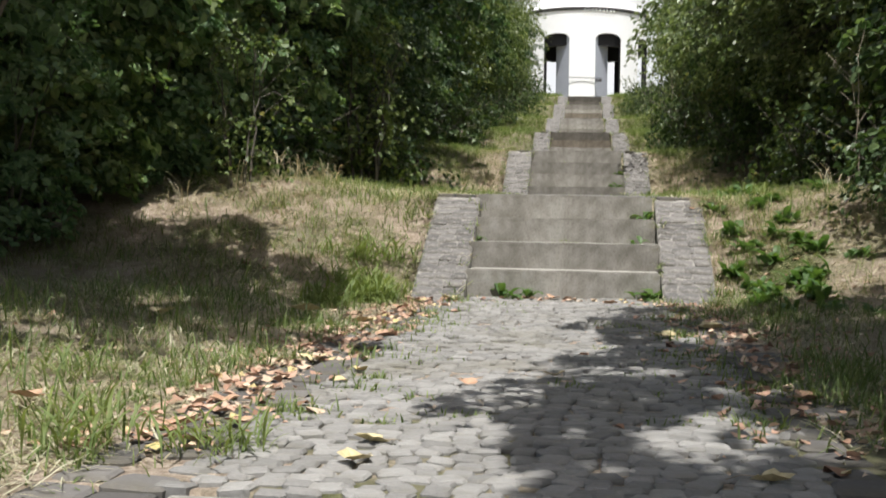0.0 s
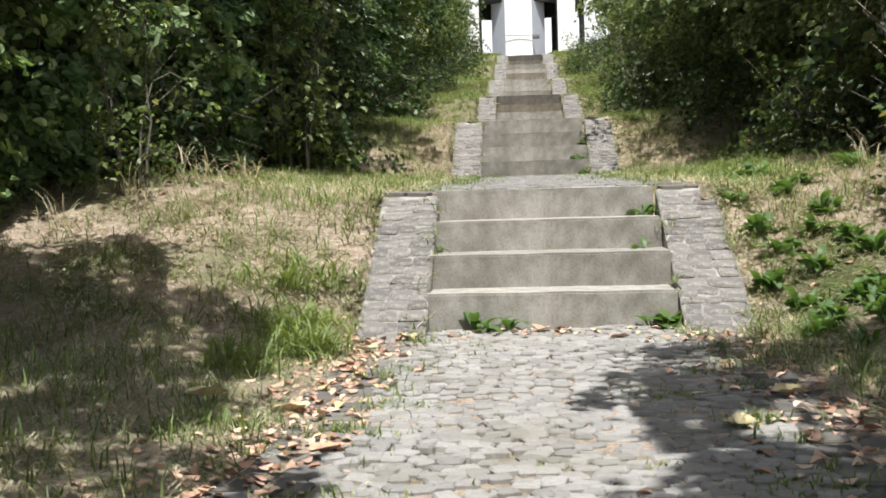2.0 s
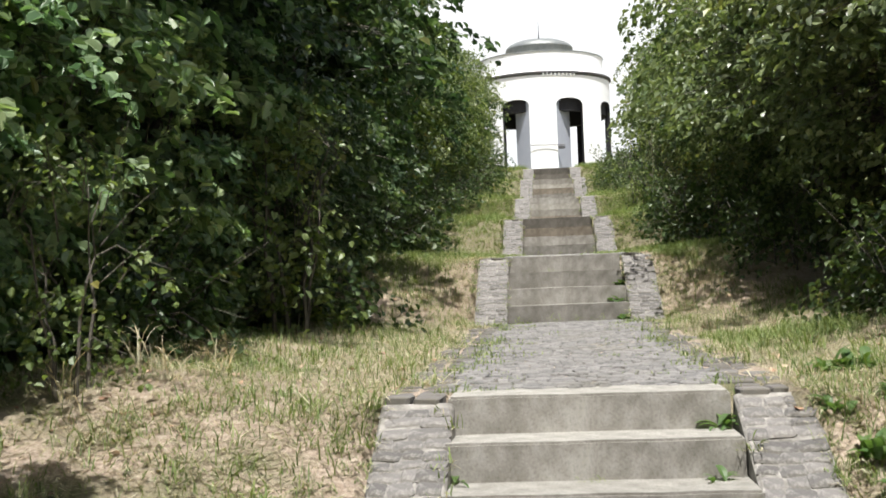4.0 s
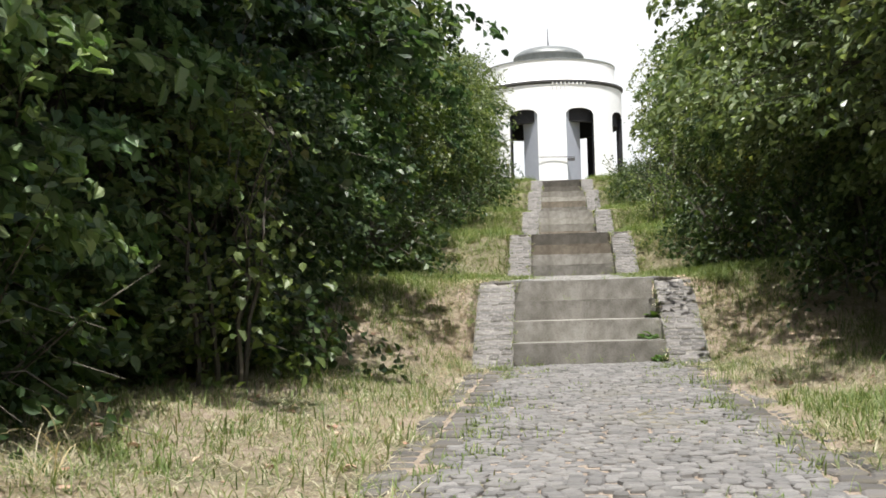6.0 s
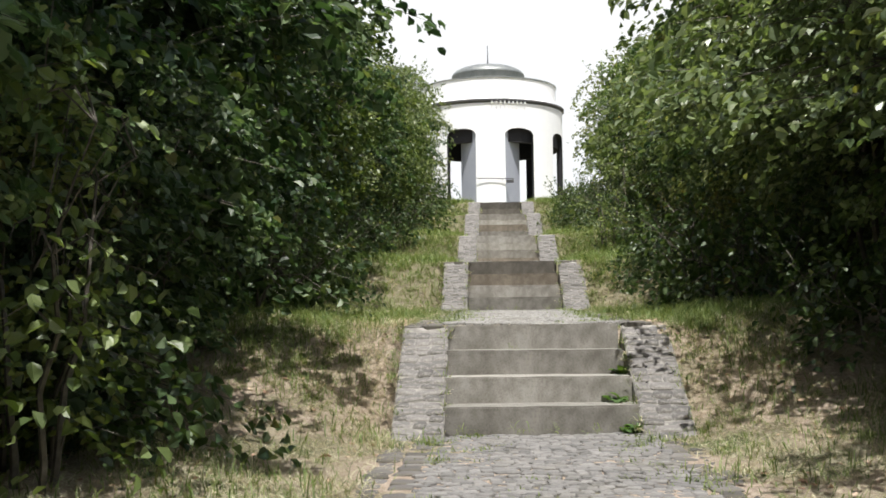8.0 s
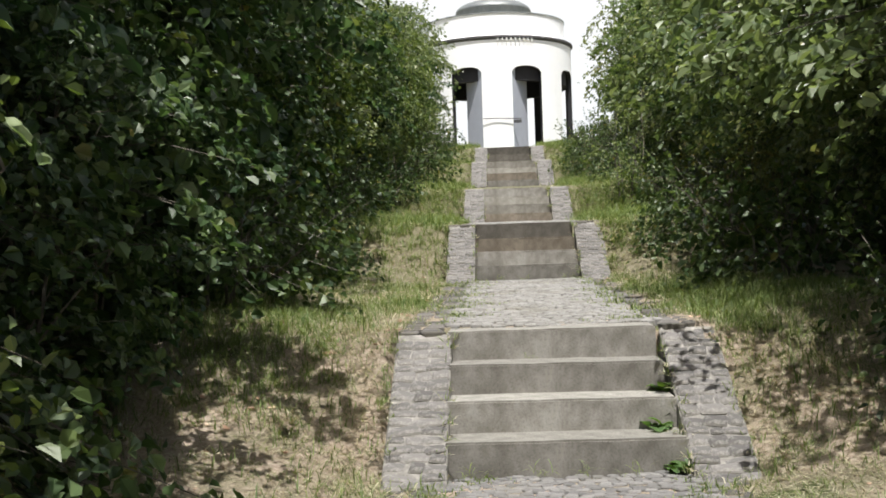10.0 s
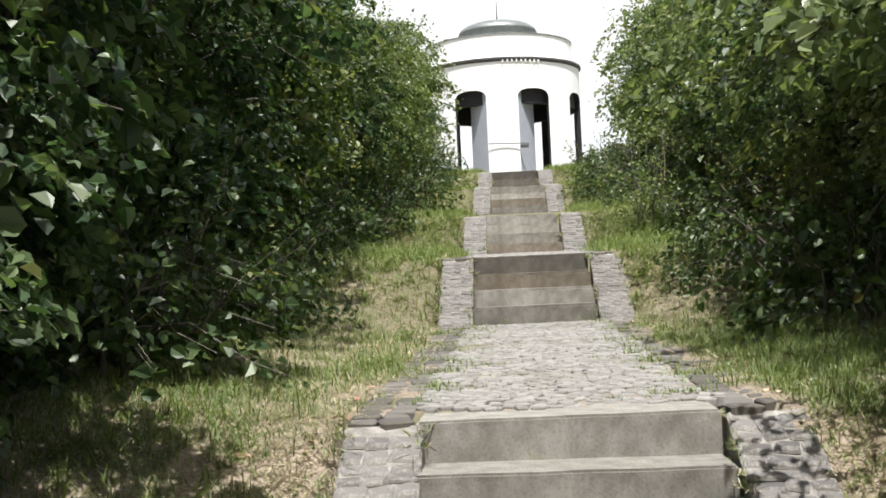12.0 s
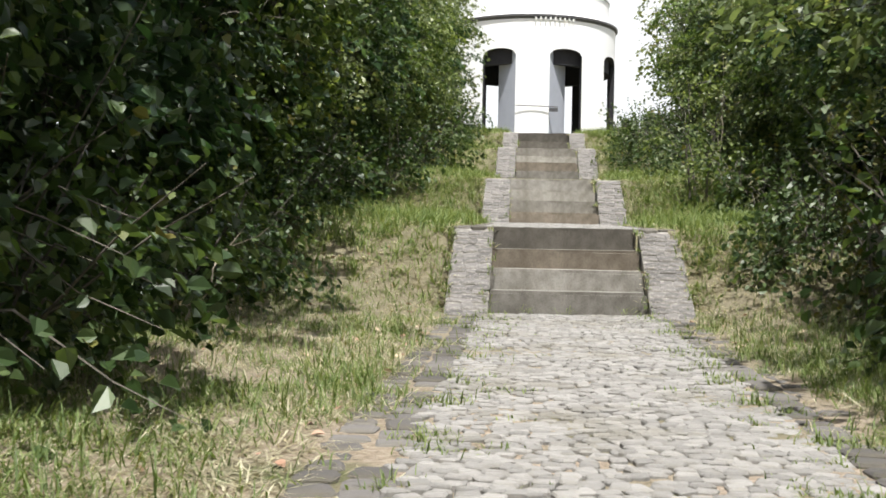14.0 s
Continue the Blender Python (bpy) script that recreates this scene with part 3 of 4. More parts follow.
def build_hedges():
    near = [
        build_shrub("hazel_shrub", "dense dark green hazel shrub with many grey stems", 4.1, 1.4, 120, 46, 0.115, M_LEAF, 1),
        build_shrub("hazel_shrub", "dense dark green hazel shrub with many grey stems", 3.8, 1.45, 120, 46, 0.11, M_LEAF, 2),
        build_shrub("dogwood_shrub", "leafy green dogwood shrub with thin pale stems", 3.7, 1.35, 125, 60, 0.085, M_LEAF_B, 3),
        build_shrub("dogwood_shrub", "leafy green dogwood shrub with thin pale stems", 4.3, 1.4, 130, 58, 0.088, M_LEAF_B, 4),
        build_shrub("sallow_shrub", "tall sallow shrub with pale grey-green leaves", 4.2, 1.4, 125, 62, 0.08, M_LEAF_P, 6),
        build_shrub("hazel_shrub", "broad-leaved hazel shrub with sunlight put into its leaf colour", 4.0, 1.4, 120, 40, 0.125, M_LEAF_LIT, 7, 2),
    ]
    airy = [
        build_shrub("thorn_shrub", "airy light green thorn shrub with thin upright twigs", 3.6, 1.0, 120, 44, 0.078, M_LEAF_Y, 8, True, 9, waist=0.34, shoots=40),
        build_shrub("thorn_shrub", "airy light green thorn shrub with thin upright twigs", 3.4, 1.05, 120, 44, 0.075, M_LEAF_P, 9, True, 9, waist=0.32, shoots=40),
        build_shrub("ash_sapling", "slender sapling with pale stems and fresh green leaves", 2.0, 0.5, 26, 24, 0.075, M_LEAF_Y, 10, True, 4, 0.12, waist=0.7, shoots=10),
    ]
    sallow = build_shrub("sallow_tree", "overhanging sallow with pale leaves above bare dark stems", 3.7, 1.25, 120, 46, 0.08, M_LEAF_P, 13, True, 9, 0.42, waist=0.9, shoots=40)
    low = [
        build_shrub("bramble_bush", "low green bramble bush at the hedge foot", 0.75, 0.75, 42, 40, 0.07, M_LEAF_B, 11, True, 6, 0.05, waist=0.9),
        build_shrub("sapling_bush", "small russet-tinged bush at the hedge foot", 1.5, 0.6, 40, 40, 0.06, M_LEAF_R, 12, True, 6, 0.05, waist=0.6),
    ]
    back = [
        build_shrub("field_maple", "tall dense field maple behind the shrubs", 5.0, 1.9, 110, 46, 0.14, M_LEAF, 21, False, 6, waist=0.9),
        build_shrub("field_maple", "tall dense field maple behind the shrubs", 4.7, 1.9, 110, 46, 0.14, M_LEAF_B, 22, False, 6, waist=0.9),
        build_shrub("tall_maple", "tall spreading field maple rising behind the shrubs", 7.6, 2.3, 190, 56, 0.12, M_LEAF, 23, False, 5, 0.2, waist=0.7),
    ]
    used = set()

    def put(ob, x, y, turn, s, sink=0.05):
        m = pose(x, y, ground_z(x, y) - sink, 0, 0, turn)
        if ob in used:
            o = copy_thing(ob, m @ Matrix.Scale(s, 4))
            o.matrix_basis = m @ Matrix.Scale(s, 4)
        else:
            used.add(ob)
            ob.matrix_basis = m @ Matrix.Scale(s, 4)

    rnd = random.Random(5)
    for side in (-1, 1):
        y = 1.3 if side < 0 else -1.2
        k = 0
        while y < 37.5:
            taper = float(np.interp(y, (-2, 12, 24, 36), (1.0, 1.05, 0.95, 0.7)))
            x = axis(y) + side * (hedge_edge(y, side) + 1.5 * taper + float(np.interp(y, (5, 8, 12, 17, 24, 34), (-0.15, -0.32, -0.2, -0.2, 0.1, 0.35) if side < 0 else (0.0, 0.05, 0.25, 0.6, 0.9, 1.0))) + rnd.uniform(-0.12, 0.2))
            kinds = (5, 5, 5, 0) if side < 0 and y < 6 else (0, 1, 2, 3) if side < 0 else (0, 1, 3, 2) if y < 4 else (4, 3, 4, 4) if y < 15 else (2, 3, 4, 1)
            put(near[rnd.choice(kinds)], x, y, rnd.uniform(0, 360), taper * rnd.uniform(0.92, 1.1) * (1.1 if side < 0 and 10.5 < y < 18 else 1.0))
            if k % 2 == 0:
                xb = axis(y) + side * (hedge_edge(y, side) + 3.3)
                tall = side < 0 and 4 < y < 13
                put(back[2 if tall else rnd.randrange(2)], xb - side * (0.5 if tall else 0), y + 0.4, rnd.uniform(0, 360), taper * rnd.uniform(0.95, 1.12) * (0.85 if tall and side > 0 else 1.0))
            if k % 3 == 1 or (side < 0 and 13 < y < 18):
                xl = axis(y) + side * (hedge_edge(y, side) + rnd.uniform(0.15, 0.5))
                put(low[0], xl, y + 0.5, rnd.uniform(0, 360), rnd.uniform(0.8, 1.25))
            y += rnd.uniform(1.25, 1.55)
            k += 1
    for k in range(6):
        put(back[k % 2], -7.4 - 0.3 * (k % 2), 1.5 + 3.1 * k, 60 * k, 1.0)
        put(back[(k + 1) % 2], 7.2 + 0.3 * (k % 2), 1.5 + 3.1 * k, 50 * k, 1.0)
    # the hedges close in on the highest flights
    for k, (dx, y, s) in enumerate(((-2.75, 19.5, 0.92), (-2.7, 21.8, 0.95), (-2.6, 24.0, 0.95), (-2.5, 26.2, 0.95), (-2.45, 28.3, 0.98), (-2.4, 30.4, 0.98), (-2.35, 32.6, 1.0), (-2.3, 34.6, 1.02), (-2.35, 36.4, 1.04), (-3.2, 36.0, 1.1), (-3.1, 33.0, 1.15),
                                    (2.9, 17.6, 0.9), (3.0, 19.6, 0.95), (3.0, 21.8, 1.0), (3.0, 24.0, 1.05), (2.95, 26.4, 1.05), (2.95, 28.6, 1.08), (2.9, 30.8, 1.1), (2.9, 33.0, 1.12), (2.9, 35.2, 1.16), (3.8, 34.4, 1.25), (3.9, 29.5, 1.25), (4.0, 25.0, 1.25))):
        put(airy[k % 2 if dx < 0 else (k // 2) % 2], axis(y) + dx + (-0.5 if dx < 0 else 0.7), y, 71 * k, s)
    for k, (x, y, s) in enumerate(((4.4, 3.6, 1.25), (4.5, 6.6, 1.3), (4.6, 9.4, 1.35), (4.7, 12.6, 1.4), (4.8, 15.8, 1.35), (4.8, 19.4, 1.2))):
        put(near[4], x, y, 80 * k, s)
    for x, y, s in ((-2.15, 5.5, 0.95), (-2.35, 6.1, 0.8), (-2.45, 1.3, 0.6), (2.25, 23.2, 0.8)):
        put(airy[2], x, y, 40 * y, s)
    # the hedge comes close to the second flight
    for x, y, turn, s in ((-2.85, 6.8, 20, 0.60), (-2.5, 7.9, 140, 0.56), (-2.55, 9.0, 251, 0.58), (-3.0, 10.2, 70, 0.60), (-3.4, 11.5, 311, 0.62),
                          (2.5, 7.4, 30, 0.6), (2.4, 8.7, 121, 0.6), (2.45, 10.0, 200, 0.6), (2.6, 11.4, 281, 0.60), (2.75, 12.9, 10, 0.6), (2.8, 14.4, 95, 0.6)):
        if x < 0:
            put(near[turn % 2], x, y, turn, s)
        else:
            put(sallow, x + 0.88, y, turn, 0.95 + 0.1 * (turn % 3))
    # brighter-coloured hazels where the left hedge is to look sunlit
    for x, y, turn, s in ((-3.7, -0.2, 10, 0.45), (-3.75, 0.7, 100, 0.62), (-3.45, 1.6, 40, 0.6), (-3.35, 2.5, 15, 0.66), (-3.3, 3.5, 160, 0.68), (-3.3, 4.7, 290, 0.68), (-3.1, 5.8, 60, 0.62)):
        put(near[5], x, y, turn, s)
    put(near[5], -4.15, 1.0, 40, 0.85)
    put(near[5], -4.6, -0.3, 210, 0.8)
    put(low[1], axis(16) + 2.35, 16.0, 30, 0.9)
    # overhanging trees behind the first steps, out of view, added for shade on the path
    lime = build_shrub("lime_tree", "overhanging lime tree added to cast shade on path and hedge", 6.6, 1.9, 210, 62, 0.13, M_LEAF, 31, False, 4, 0.46, "lime trees by the lowest steps", "tree", 1.7, 0.6)
    for x, y, turn, s in ((3.5, -6.9, 180, 1.0), (3.55, -4.3, 178, 0.92), (3.6, -9.2, 180, 1.0), (5.0, -5.2, 175, 0.95), (4.3, -5.7, 184, 0.95),
                          (-4.0, -3.7, 4, 0.9), (-4.9, -3.2, 4, 0.85), (-3.8, -1.9, 8, 0.62), (-4.8, -2.3, 0, 0.72),
                          # three more added over the left hedge only to darken it
                          (-4.7, 4.2, 4, 0.88), (-4.2, 5.4, 20, 0.85), (-5.3, 6.6, 10, 0.85)):
        put(lime, x, y, turn, s)
    # the bush beside the pavilion
    put(low[0], 4.6, 52.0, 40, 1.0)
    put(low[0], 5.4, 51.5, 190, 1.2)
    put(near[1], 6.6, 49.0, 80, 0.9)


build_hedges()
for n_, (y0_, foot_, tops_, w_) in enumerate(FLIGHTS):
    build_flight(n_, y0_, foot_, tops_, w_)


# ---- paving ----
def build_paving(name, ya, yb, seed, near_a, near_b, label, mat=M_SETT, mat_joined=M_SETT_J):
    rnd = random.Random(seed)
    field = thing(name, label, "cobbled path", "cobbled landings between the flights", "structure")
    meshes = [stone_mesh("sett", 0.069, 0.069, 0.045, mat, seed * 10 + k, 0.09) for k in range(8)]
    joined = [(np.array([tuple(v.co) for v in me.vertices]), [tuple(p.vertices) for p in me.polygons]) for me in meshes]
    vs, fs, n, parts = [], [], 0, 0
    slope = math.degrees(math.atan2(level(yb) - level(ya), yb - ya))
    pitch = 0.067
    rows = int((yb - ya) / pitch)
    for r in range(rows):
        y = ya + (r + 0.5) * (yb - ya) / rows
        wide = 20
        off = rnd.uniform(-0.045, 0.045)
        for c in range(wide):
            bow = 0.09 * math.sin((c - wide / 2) * 0.55 + r * 0.05) + 0.02 * math.sin(c * 1.7 + r * 0.31)
            x = axis(y) + (c - (wide - 1) / 2) * pitch + off + rnd.uniform(-0.013, 0.013)
            yy = y + bow + rnd.uniform(-0.015, 0.015)
            if not ya + 0.03 < yy < yb - 0.03 or rnd.random() < 0.012:
                continue
            dip = 0.014 * noise.noise(Vector((x * 1.6, yy * 1.6, seed)))
            m = pose(x, yy, level(yy) + 0.004 + dip + rnd.uniform(-0.003, 0.002), slope + rnd.uniform(-2, 2), rnd.uniform(-2, 2), rnd.choice((0, 90, 180, 270)) + rnd.uniform(-24, 24)) @ Matrix.Diagonal((rnd.uniform(0.72, 1.08), rnd.uniform(0.8, 1.16), 1, 1))
            k = rnd.randrange(8)
            if near_a < yy < near_b and parts < 300:
                child("sett", meshes[k], field, m=m)
                parts += 1
            else:
                v, f = joined[k]
                a = np.array(m)
                vs.append(v @ a[:3, :3].T + a[:3, 3])
                fs += [tuple(i + n for i in q) for q in f]
                n += len(v)
    rest = child("setts", mesh_of("setts", np.concatenate(vs), fs, mat_joined), field)
    rest["kind"] = "stuff"
    edging = thing("edging", "flat dark edging stones along the cobbles", "edging", "edging of the landings", "structure")
    stones = [stone_mesh("edging_stone", 0.145, 0.16, 0.05, M_BASALT, seed * 20 + k, 0.07) for k in range(5)]
    for side in (-1, 1):
        y = ya - 0.22
        while y < yb - 0.35:
            for c in range(2):
                x = axis(y) + side * (0.735 + 0.145 * c)
                if rnd.random() < 0.08:
                    continue
                child("stone", stones[rnd.randrange(5)], edging, m=pose(x + rnd.uniform(-0.006, 0.006), y + 0.07 * c, level(y) + 0.003 + rnd.uniform(-0.008, 0.004), slope + rnd.uniform(-2, 2), rnd.uniform(-2, 2), rnd.uniform(-9, 9)) @ Matrix.Diagonal((rnd.uniform(0.75, 1.0), rnd.uniform(0.7, 1.05), 1, 1)))
            y += 0.165


build_paving("lower_paving", -5.98, 0.0, 3, -5.98, -4.7, "uneven granite setts with mossy joints and fallen leaves")
build_paving("middle_paving", 1.33, 8.60, 4, 2.8, 4.2, "uneven granite setts with grass in the joints", M_SETT_SHADE, M_SETT_SHADE_J)
build_paving("upper_paving", 9.93, 17.07, 6, 9.9, 11.3, "sunlit uneven granite setts with grass in the joints")
build_paving("top_paving", 18.38, 23.0, 7, 18.38, 20.0, "pale granite setts on the higher landing")


# ---- grass, weeds and fallen leaves ----
def blades(points, lengths, seed, width, rise):
    """Bent grass blades; rise: the least and most angle at which they leave the ground."""
    rnd = np.random.RandomState(seed)
    p = np.asarray(points)
    n = len(p)
    h = np.asarray(lengths)[:, None]
    a = rnd.uniform(0, 2 * math.pi, n)
    e = np.radians(rnd.uniform(rise[0], rise[1], n))[:, None]
    d = np.stack((np.cos(a), np.sin(a), np.zeros(n)), 1)
    s = np.stack((-np.sin(a), np.cos(a), np.zeros(n)), 1) * (width * np.where(p[:, 1] > 17, 1.6, 1.0) * rnd.uniform(0.6, 1.4, n))[:, None]
    up = np.array((0, 0, 1.0))
    mid = p + (d * np.cos(e) + up * np.sin(e)) * h * 0.55
    e2 = e - np.radians(rnd.uniform(10, 55, n))[:, None]
    tip = mid + (d * np.cos(e2) + up * np.sin(e2)) * h * 0.5
    tip[:, 2] = np.maximum(tip[:, 2], p[:, 2] + 0.004)
    vs = np.stack((p - s, p + s, mid + s * 0.85, mid - s * 0.85, tip), 1).reshape(-1, 3)
    i = (np.arange(n) * 5)[:, None]
    return vs, (i + np.array((0, 1, 2, 3))).tolist() + (i + np.array((3, 2, 4))).tolist()


def build_grass():
    rnd = random.Random(77)
    green, gh, straw, sh, thatch, th = [], [], [], [], [], []

    def lush_at(g):
        return 1 / (1 + math.exp(-8 * (g - 0.24)))

    for y_from, y_to, count in ((-6.8, 4, 12500), (4, 14, 9500), (14, 24, 4600), (24, 40, 4200)):
        for _ in range(count):
            y = rnd.uniform(y_from, y_to)
            side = rnd.choice((-1, 1))
            e = hedge_edge(y, side)
            dx = 0.80 + (e + 0.5 - 0.80) * rnd.random()
            if dx < 0.97 and noise.noise(Vector((side * 5, y * 1.3, 2))) < 0.05:
                continue
            if any(y0 - 0.35 < y < y0 + 1.3 for y0, _, _, _ in FLIGHTS) and dx < 1.0:
                continue
            x0 = axis(y) + side * dx
            g = noise.noise(Vector((x0 * 0.9, y * 0.55, 7))) + 0.35 * noise.noise(Vector((x0 * 3, y * 3, 1)))
            g += -0.2 * (y < 9) + 0.45 * (y > 17.5) + 0.25 * (y > 26) + 0.36 * (y > 9.5) + (0.4 if dx < 1.3 and y < 1 else 0) + 0.06 * (side > 0)
            bare = noise.noise(Vector((x0 * 0.8 + 40, y * 0.6, 5)))
            for _ in range(5):
                x, yy = x0 + rnd.gauss(0, 0.10), y + rnd.gauss(0, 0.10)
                if abs(x - axis(yy)) > 0.9:
                    thatch.append((x, yy, ground_z(x, yy) + 0.002))
                    th.append(rnd.uniform(0.06, 0.19))
            if bare > (-0.02 if y < 13 else 0.16) and lush_at(g) < rnd.random() and rnd.random() < (0.8 if y < 13 else 0.55):
                continue
            lush = rnd.random() < lush_at(g)
            high = rnd.uniform(0.04, 0.09) * (1 + 0.7 * max(0, g)) if lush else rnd.uniform(0.06, 0.15)
            if y > 17:
                high *= 1.3
            spread = rnd.uniform(0.02, 0.06) if lush else rnd.uniform(0.05, 0.12)
            for _ in range(rnd.randrange(9, 26)):
                x, yy = x0 + rnd.gauss(0, spread), y + rnd.gauss(0, spread)
                tall = high * rnd.uniform(0.5, 1.25)
                if not lush and rnd.random() < 0.012:
                    tall = rnd.uniform(0.12, 0.3)
                (green if rnd.random() < (0.75 if lush else 0.24) else straw).append((x, yy, ground_z(x, yy) - 0.005))
                (gh if len(gh) < len(green) else sh).append(tall)
    # tufts along the stone cheeks and in the gaps beside the steps
    for y0, foot, tops, w in FLIGHTS[1:]:
        rise = (tops[3] - tops[0]) / (3 * RUN)
        for _ in range(90):
            y = y0 + rnd.uniform(-0.35, 1.2)
            side = rnd.choice((-1, 1))
            dx = rnd.choice((w / 2 + 0.005, w / 2 + 0.33, w / 2 + 0.35)) + rnd.gauss(0, 0.02)
            z = min(max(foot, tops[0] + (y - y0) * rise), tops[3]) - 0.04
            k = rnd.randrange(5, 22)
            for _ in range(k):
                (green if rnd.random() < 0.5 else straw).append((axis(y) + side * dx + rnd.gauss(0, 0.02), y + rnd.gauss(0, 0.03), z))
                (gh if len(gh) < len(green) else sh).append(rnd.uniform(0.03, 0.11))
    # tufts in the joints of the paving
    for _ in range(420):
        y = rnd.choice((rnd.uniform(-5.3, 0), rnd.uniform(1.3, 8.7), rnd.uniform(10.1, 17.2)))
        dx = rnd.choice((-1, 1)) * 0.72 * rnd.random() ** 0.35
        k = rnd.randrange(8, 45)
        for _ in range(k):
            x, yy = axis(y) + dx + rnd.gauss(0, 0.05), y + rnd.gauss(0, 0.03)
            green.append((x, yy, level(yy) - 0.01))
            gh.append(rnd.uniform(0.02, 0.06) * (1.4 if abs(dx) > 0.55 else 0.8))
    v, f = blades(green, gh, 1, 0.0027, (12, 80))
    tagged(new("green_grass", mesh_of("green_grass", v, f, M_GRASS)), "tufts of fresh green grass on the verges", "grass", kind="stuff")
    v, f = blades(thatch, th, 3, 0.0022, (0, 14))
    tagged(new("dry_thatch", mesh_of("dry_thatch", v, f, M_STRAW)), "matted bleached grass stems lying on the verge", "dry grass", kind="stuff")
    v, f = blades(straw, sh, 2, 0.0024, (0, 34))
    tagged(new("dry_grass", mesh_of("dry_grass", v, f, M_STRAW)), "bleached dry grass on the sunny verges", "grass", kind="stuff")


build_grass()


def build_litter():
    rnd = np.random.RandomState(8)
    cs, ns, ss = [], [], []
    for k in range(2600):
        if k < 1500:
            side = -1 if rnd.uniform() < 0.56 else 1
            y = -5.6 + 5.7 * rnd.uniform()
            dx = side * (0.90 + rnd.normal() * (0.13 if side < 0 else 0.2))
        elif k < 1580:
            y, dx = -0.12 - abs(rnd.normal()) * 0.12, rnd.uniform(-1.0, 1.0)
        else:
            y = rnd.uniform(-6, 18)
            dx = rnd.choice((-1, 1)) * rnd.uniform(0.9, 3.0)
        x = axis(y) + dx
        cs.append((x, y, (level(y) if abs(dx) < 0.95 else ground_z(x, y)) + 0.006 + 0.008 * rnd.uniform()))
        ns.append(np.array((0, 0, -1.0 if rnd.uniform() < 0.5 else 1.0)) + rnd.normal(size=3) * 0.14)
        ss.append(rnd.uniform(0.016, 0.05) * (1.4 if rnd.uniform() < 0.12 else 1.0))
    v, f = leaf_cloud(np.array(cs), np.array(ns), np.array(ss), rnd, True)
    tagged(new("leaf_litter", mesh_of("leaf_litter", v, f, M_LITTER)), "dry pinkish brown fallen leaves along the path edges", "fallen leaves", kind="stuff")


build_litter()


# ---- single plants, twigs and large fallen leaves ----
def blade_leaf(length, width, bend, seed):
    """One broad leaf from the origin along +y, creased and bent down."""
    rnd = random.Random(seed)
    vs, fs = [], []
    for k in range(6):
        t = k / 5
        w = width * math.sin(math.pi * min(0.97, t * 0.86 + 0.06)) * rnd.uniform(0.85, 1.15)
        y, z = length * t * (1 - 0.2 * bend * t), length * (0.55 * t - bend * 0.75 * t * t)
        vs += [(-w, y, z + w * 0.25), (0, y, z), (w, y, z + w * 0.25)]
    for k in range(5):
        for j in range(2):
            fs.append((k * 3 + j, k * 3 + j + 1, k * 3 + j + 4, k * 3 + j + 3))
    return vs, fs


WEED_LEAVES = [mesh_of("weed_leaf", *blade_leaf(0.17 + 0.02 * k, 0.022 + 0.006 * k, 0.8, k), M_WEED) for k in range(4)]
IVY_LEAVES = [mesh_of("ivy_leaf", *blade_leaf(0.11, 0.045, 0.7, 20 + k), M_WEED) for k in range(3)]
GRASS_LEAVES = [mesh_of("grass_blade", *blade_leaf(0.15, 0.0032, 0.9, 30 + k), M_GRASS) for k in range(3)]


def weed(name, label, meshes, count, x, y, z, size, seed, category="weed", tilt=(5, 60)):
    rnd = random.Random(seed)
    ob = thing(name, label, category, "weeds on and beside the steps", m=pose(x, y, z, 0, 0, rnd.uniform(0, 360)))
    for k in range(count):
        s = size * rnd.uniform(0.6, 1.15)
        child("leaf", meshes[rnd.randrange(len(meshes))], ob, m=pose(rnd.gauss(0, 0.02 + 0.0006 * count), rnd.gauss(0, 0.02 + 0.0006 * count), rnd.uniform(-0.01, 0.02), rnd.uniform(*tilt) - 20, 0, 360 * k / count + rnd.uniform(-25, 25)) @ Matrix.Scale(s, 4))


DANDELION = "leafy green weed growing from the step joint"
weed("step_weed", DANDELION, WEED_LEAVES, 13, -0.34, -0.05, 0.0, 0.85, 1)
weed("step_weed", DANDELION, WEED_LEAVES, 9, -0.22, -0.06, 0.0, 0.7, 2)
weed("step_weed", "broad-leaved green weed at the end of the lowest step", IVY_LEAVES, 16, 0.57, -0.07, 0.0, 1.1, 3)
weed("step_weed", DANDELION, GRASS_LEAVES, 16, 0.02, 0.64, 0.365, 0.6, 4)
weed("step_weed", DANDELION, WEED_LEAVES, 9, 0.52, 0.64, 0.365, 0.6, 5)
weed("step_weed", DANDELION, WEED_LEAVES, 12, 0.60, 0.98, 0.545, 0.6, 6)
weed("step_weed", DANDELION, WEED_LEAVES, 7, -0.60, 0.64, 0.365, 0.5, 7)
for k_, (x_, y_, z_, s_) in enumerate(((0.55, 8.90, 1.145, 1.0), (0.62, 9.24, 1.33, 1.0), (0.58, 8.52, 0.97, 0.9), (0.66, 8.54, 0.97, 1.0))):
    weed("ivy_sprig", "dark glossy ivy sprig at the end of a step", IVY_LEAVES, 9, axis(y_) + x_ - 0.02, y_, z_, s_, 40 + k_, "ivy")
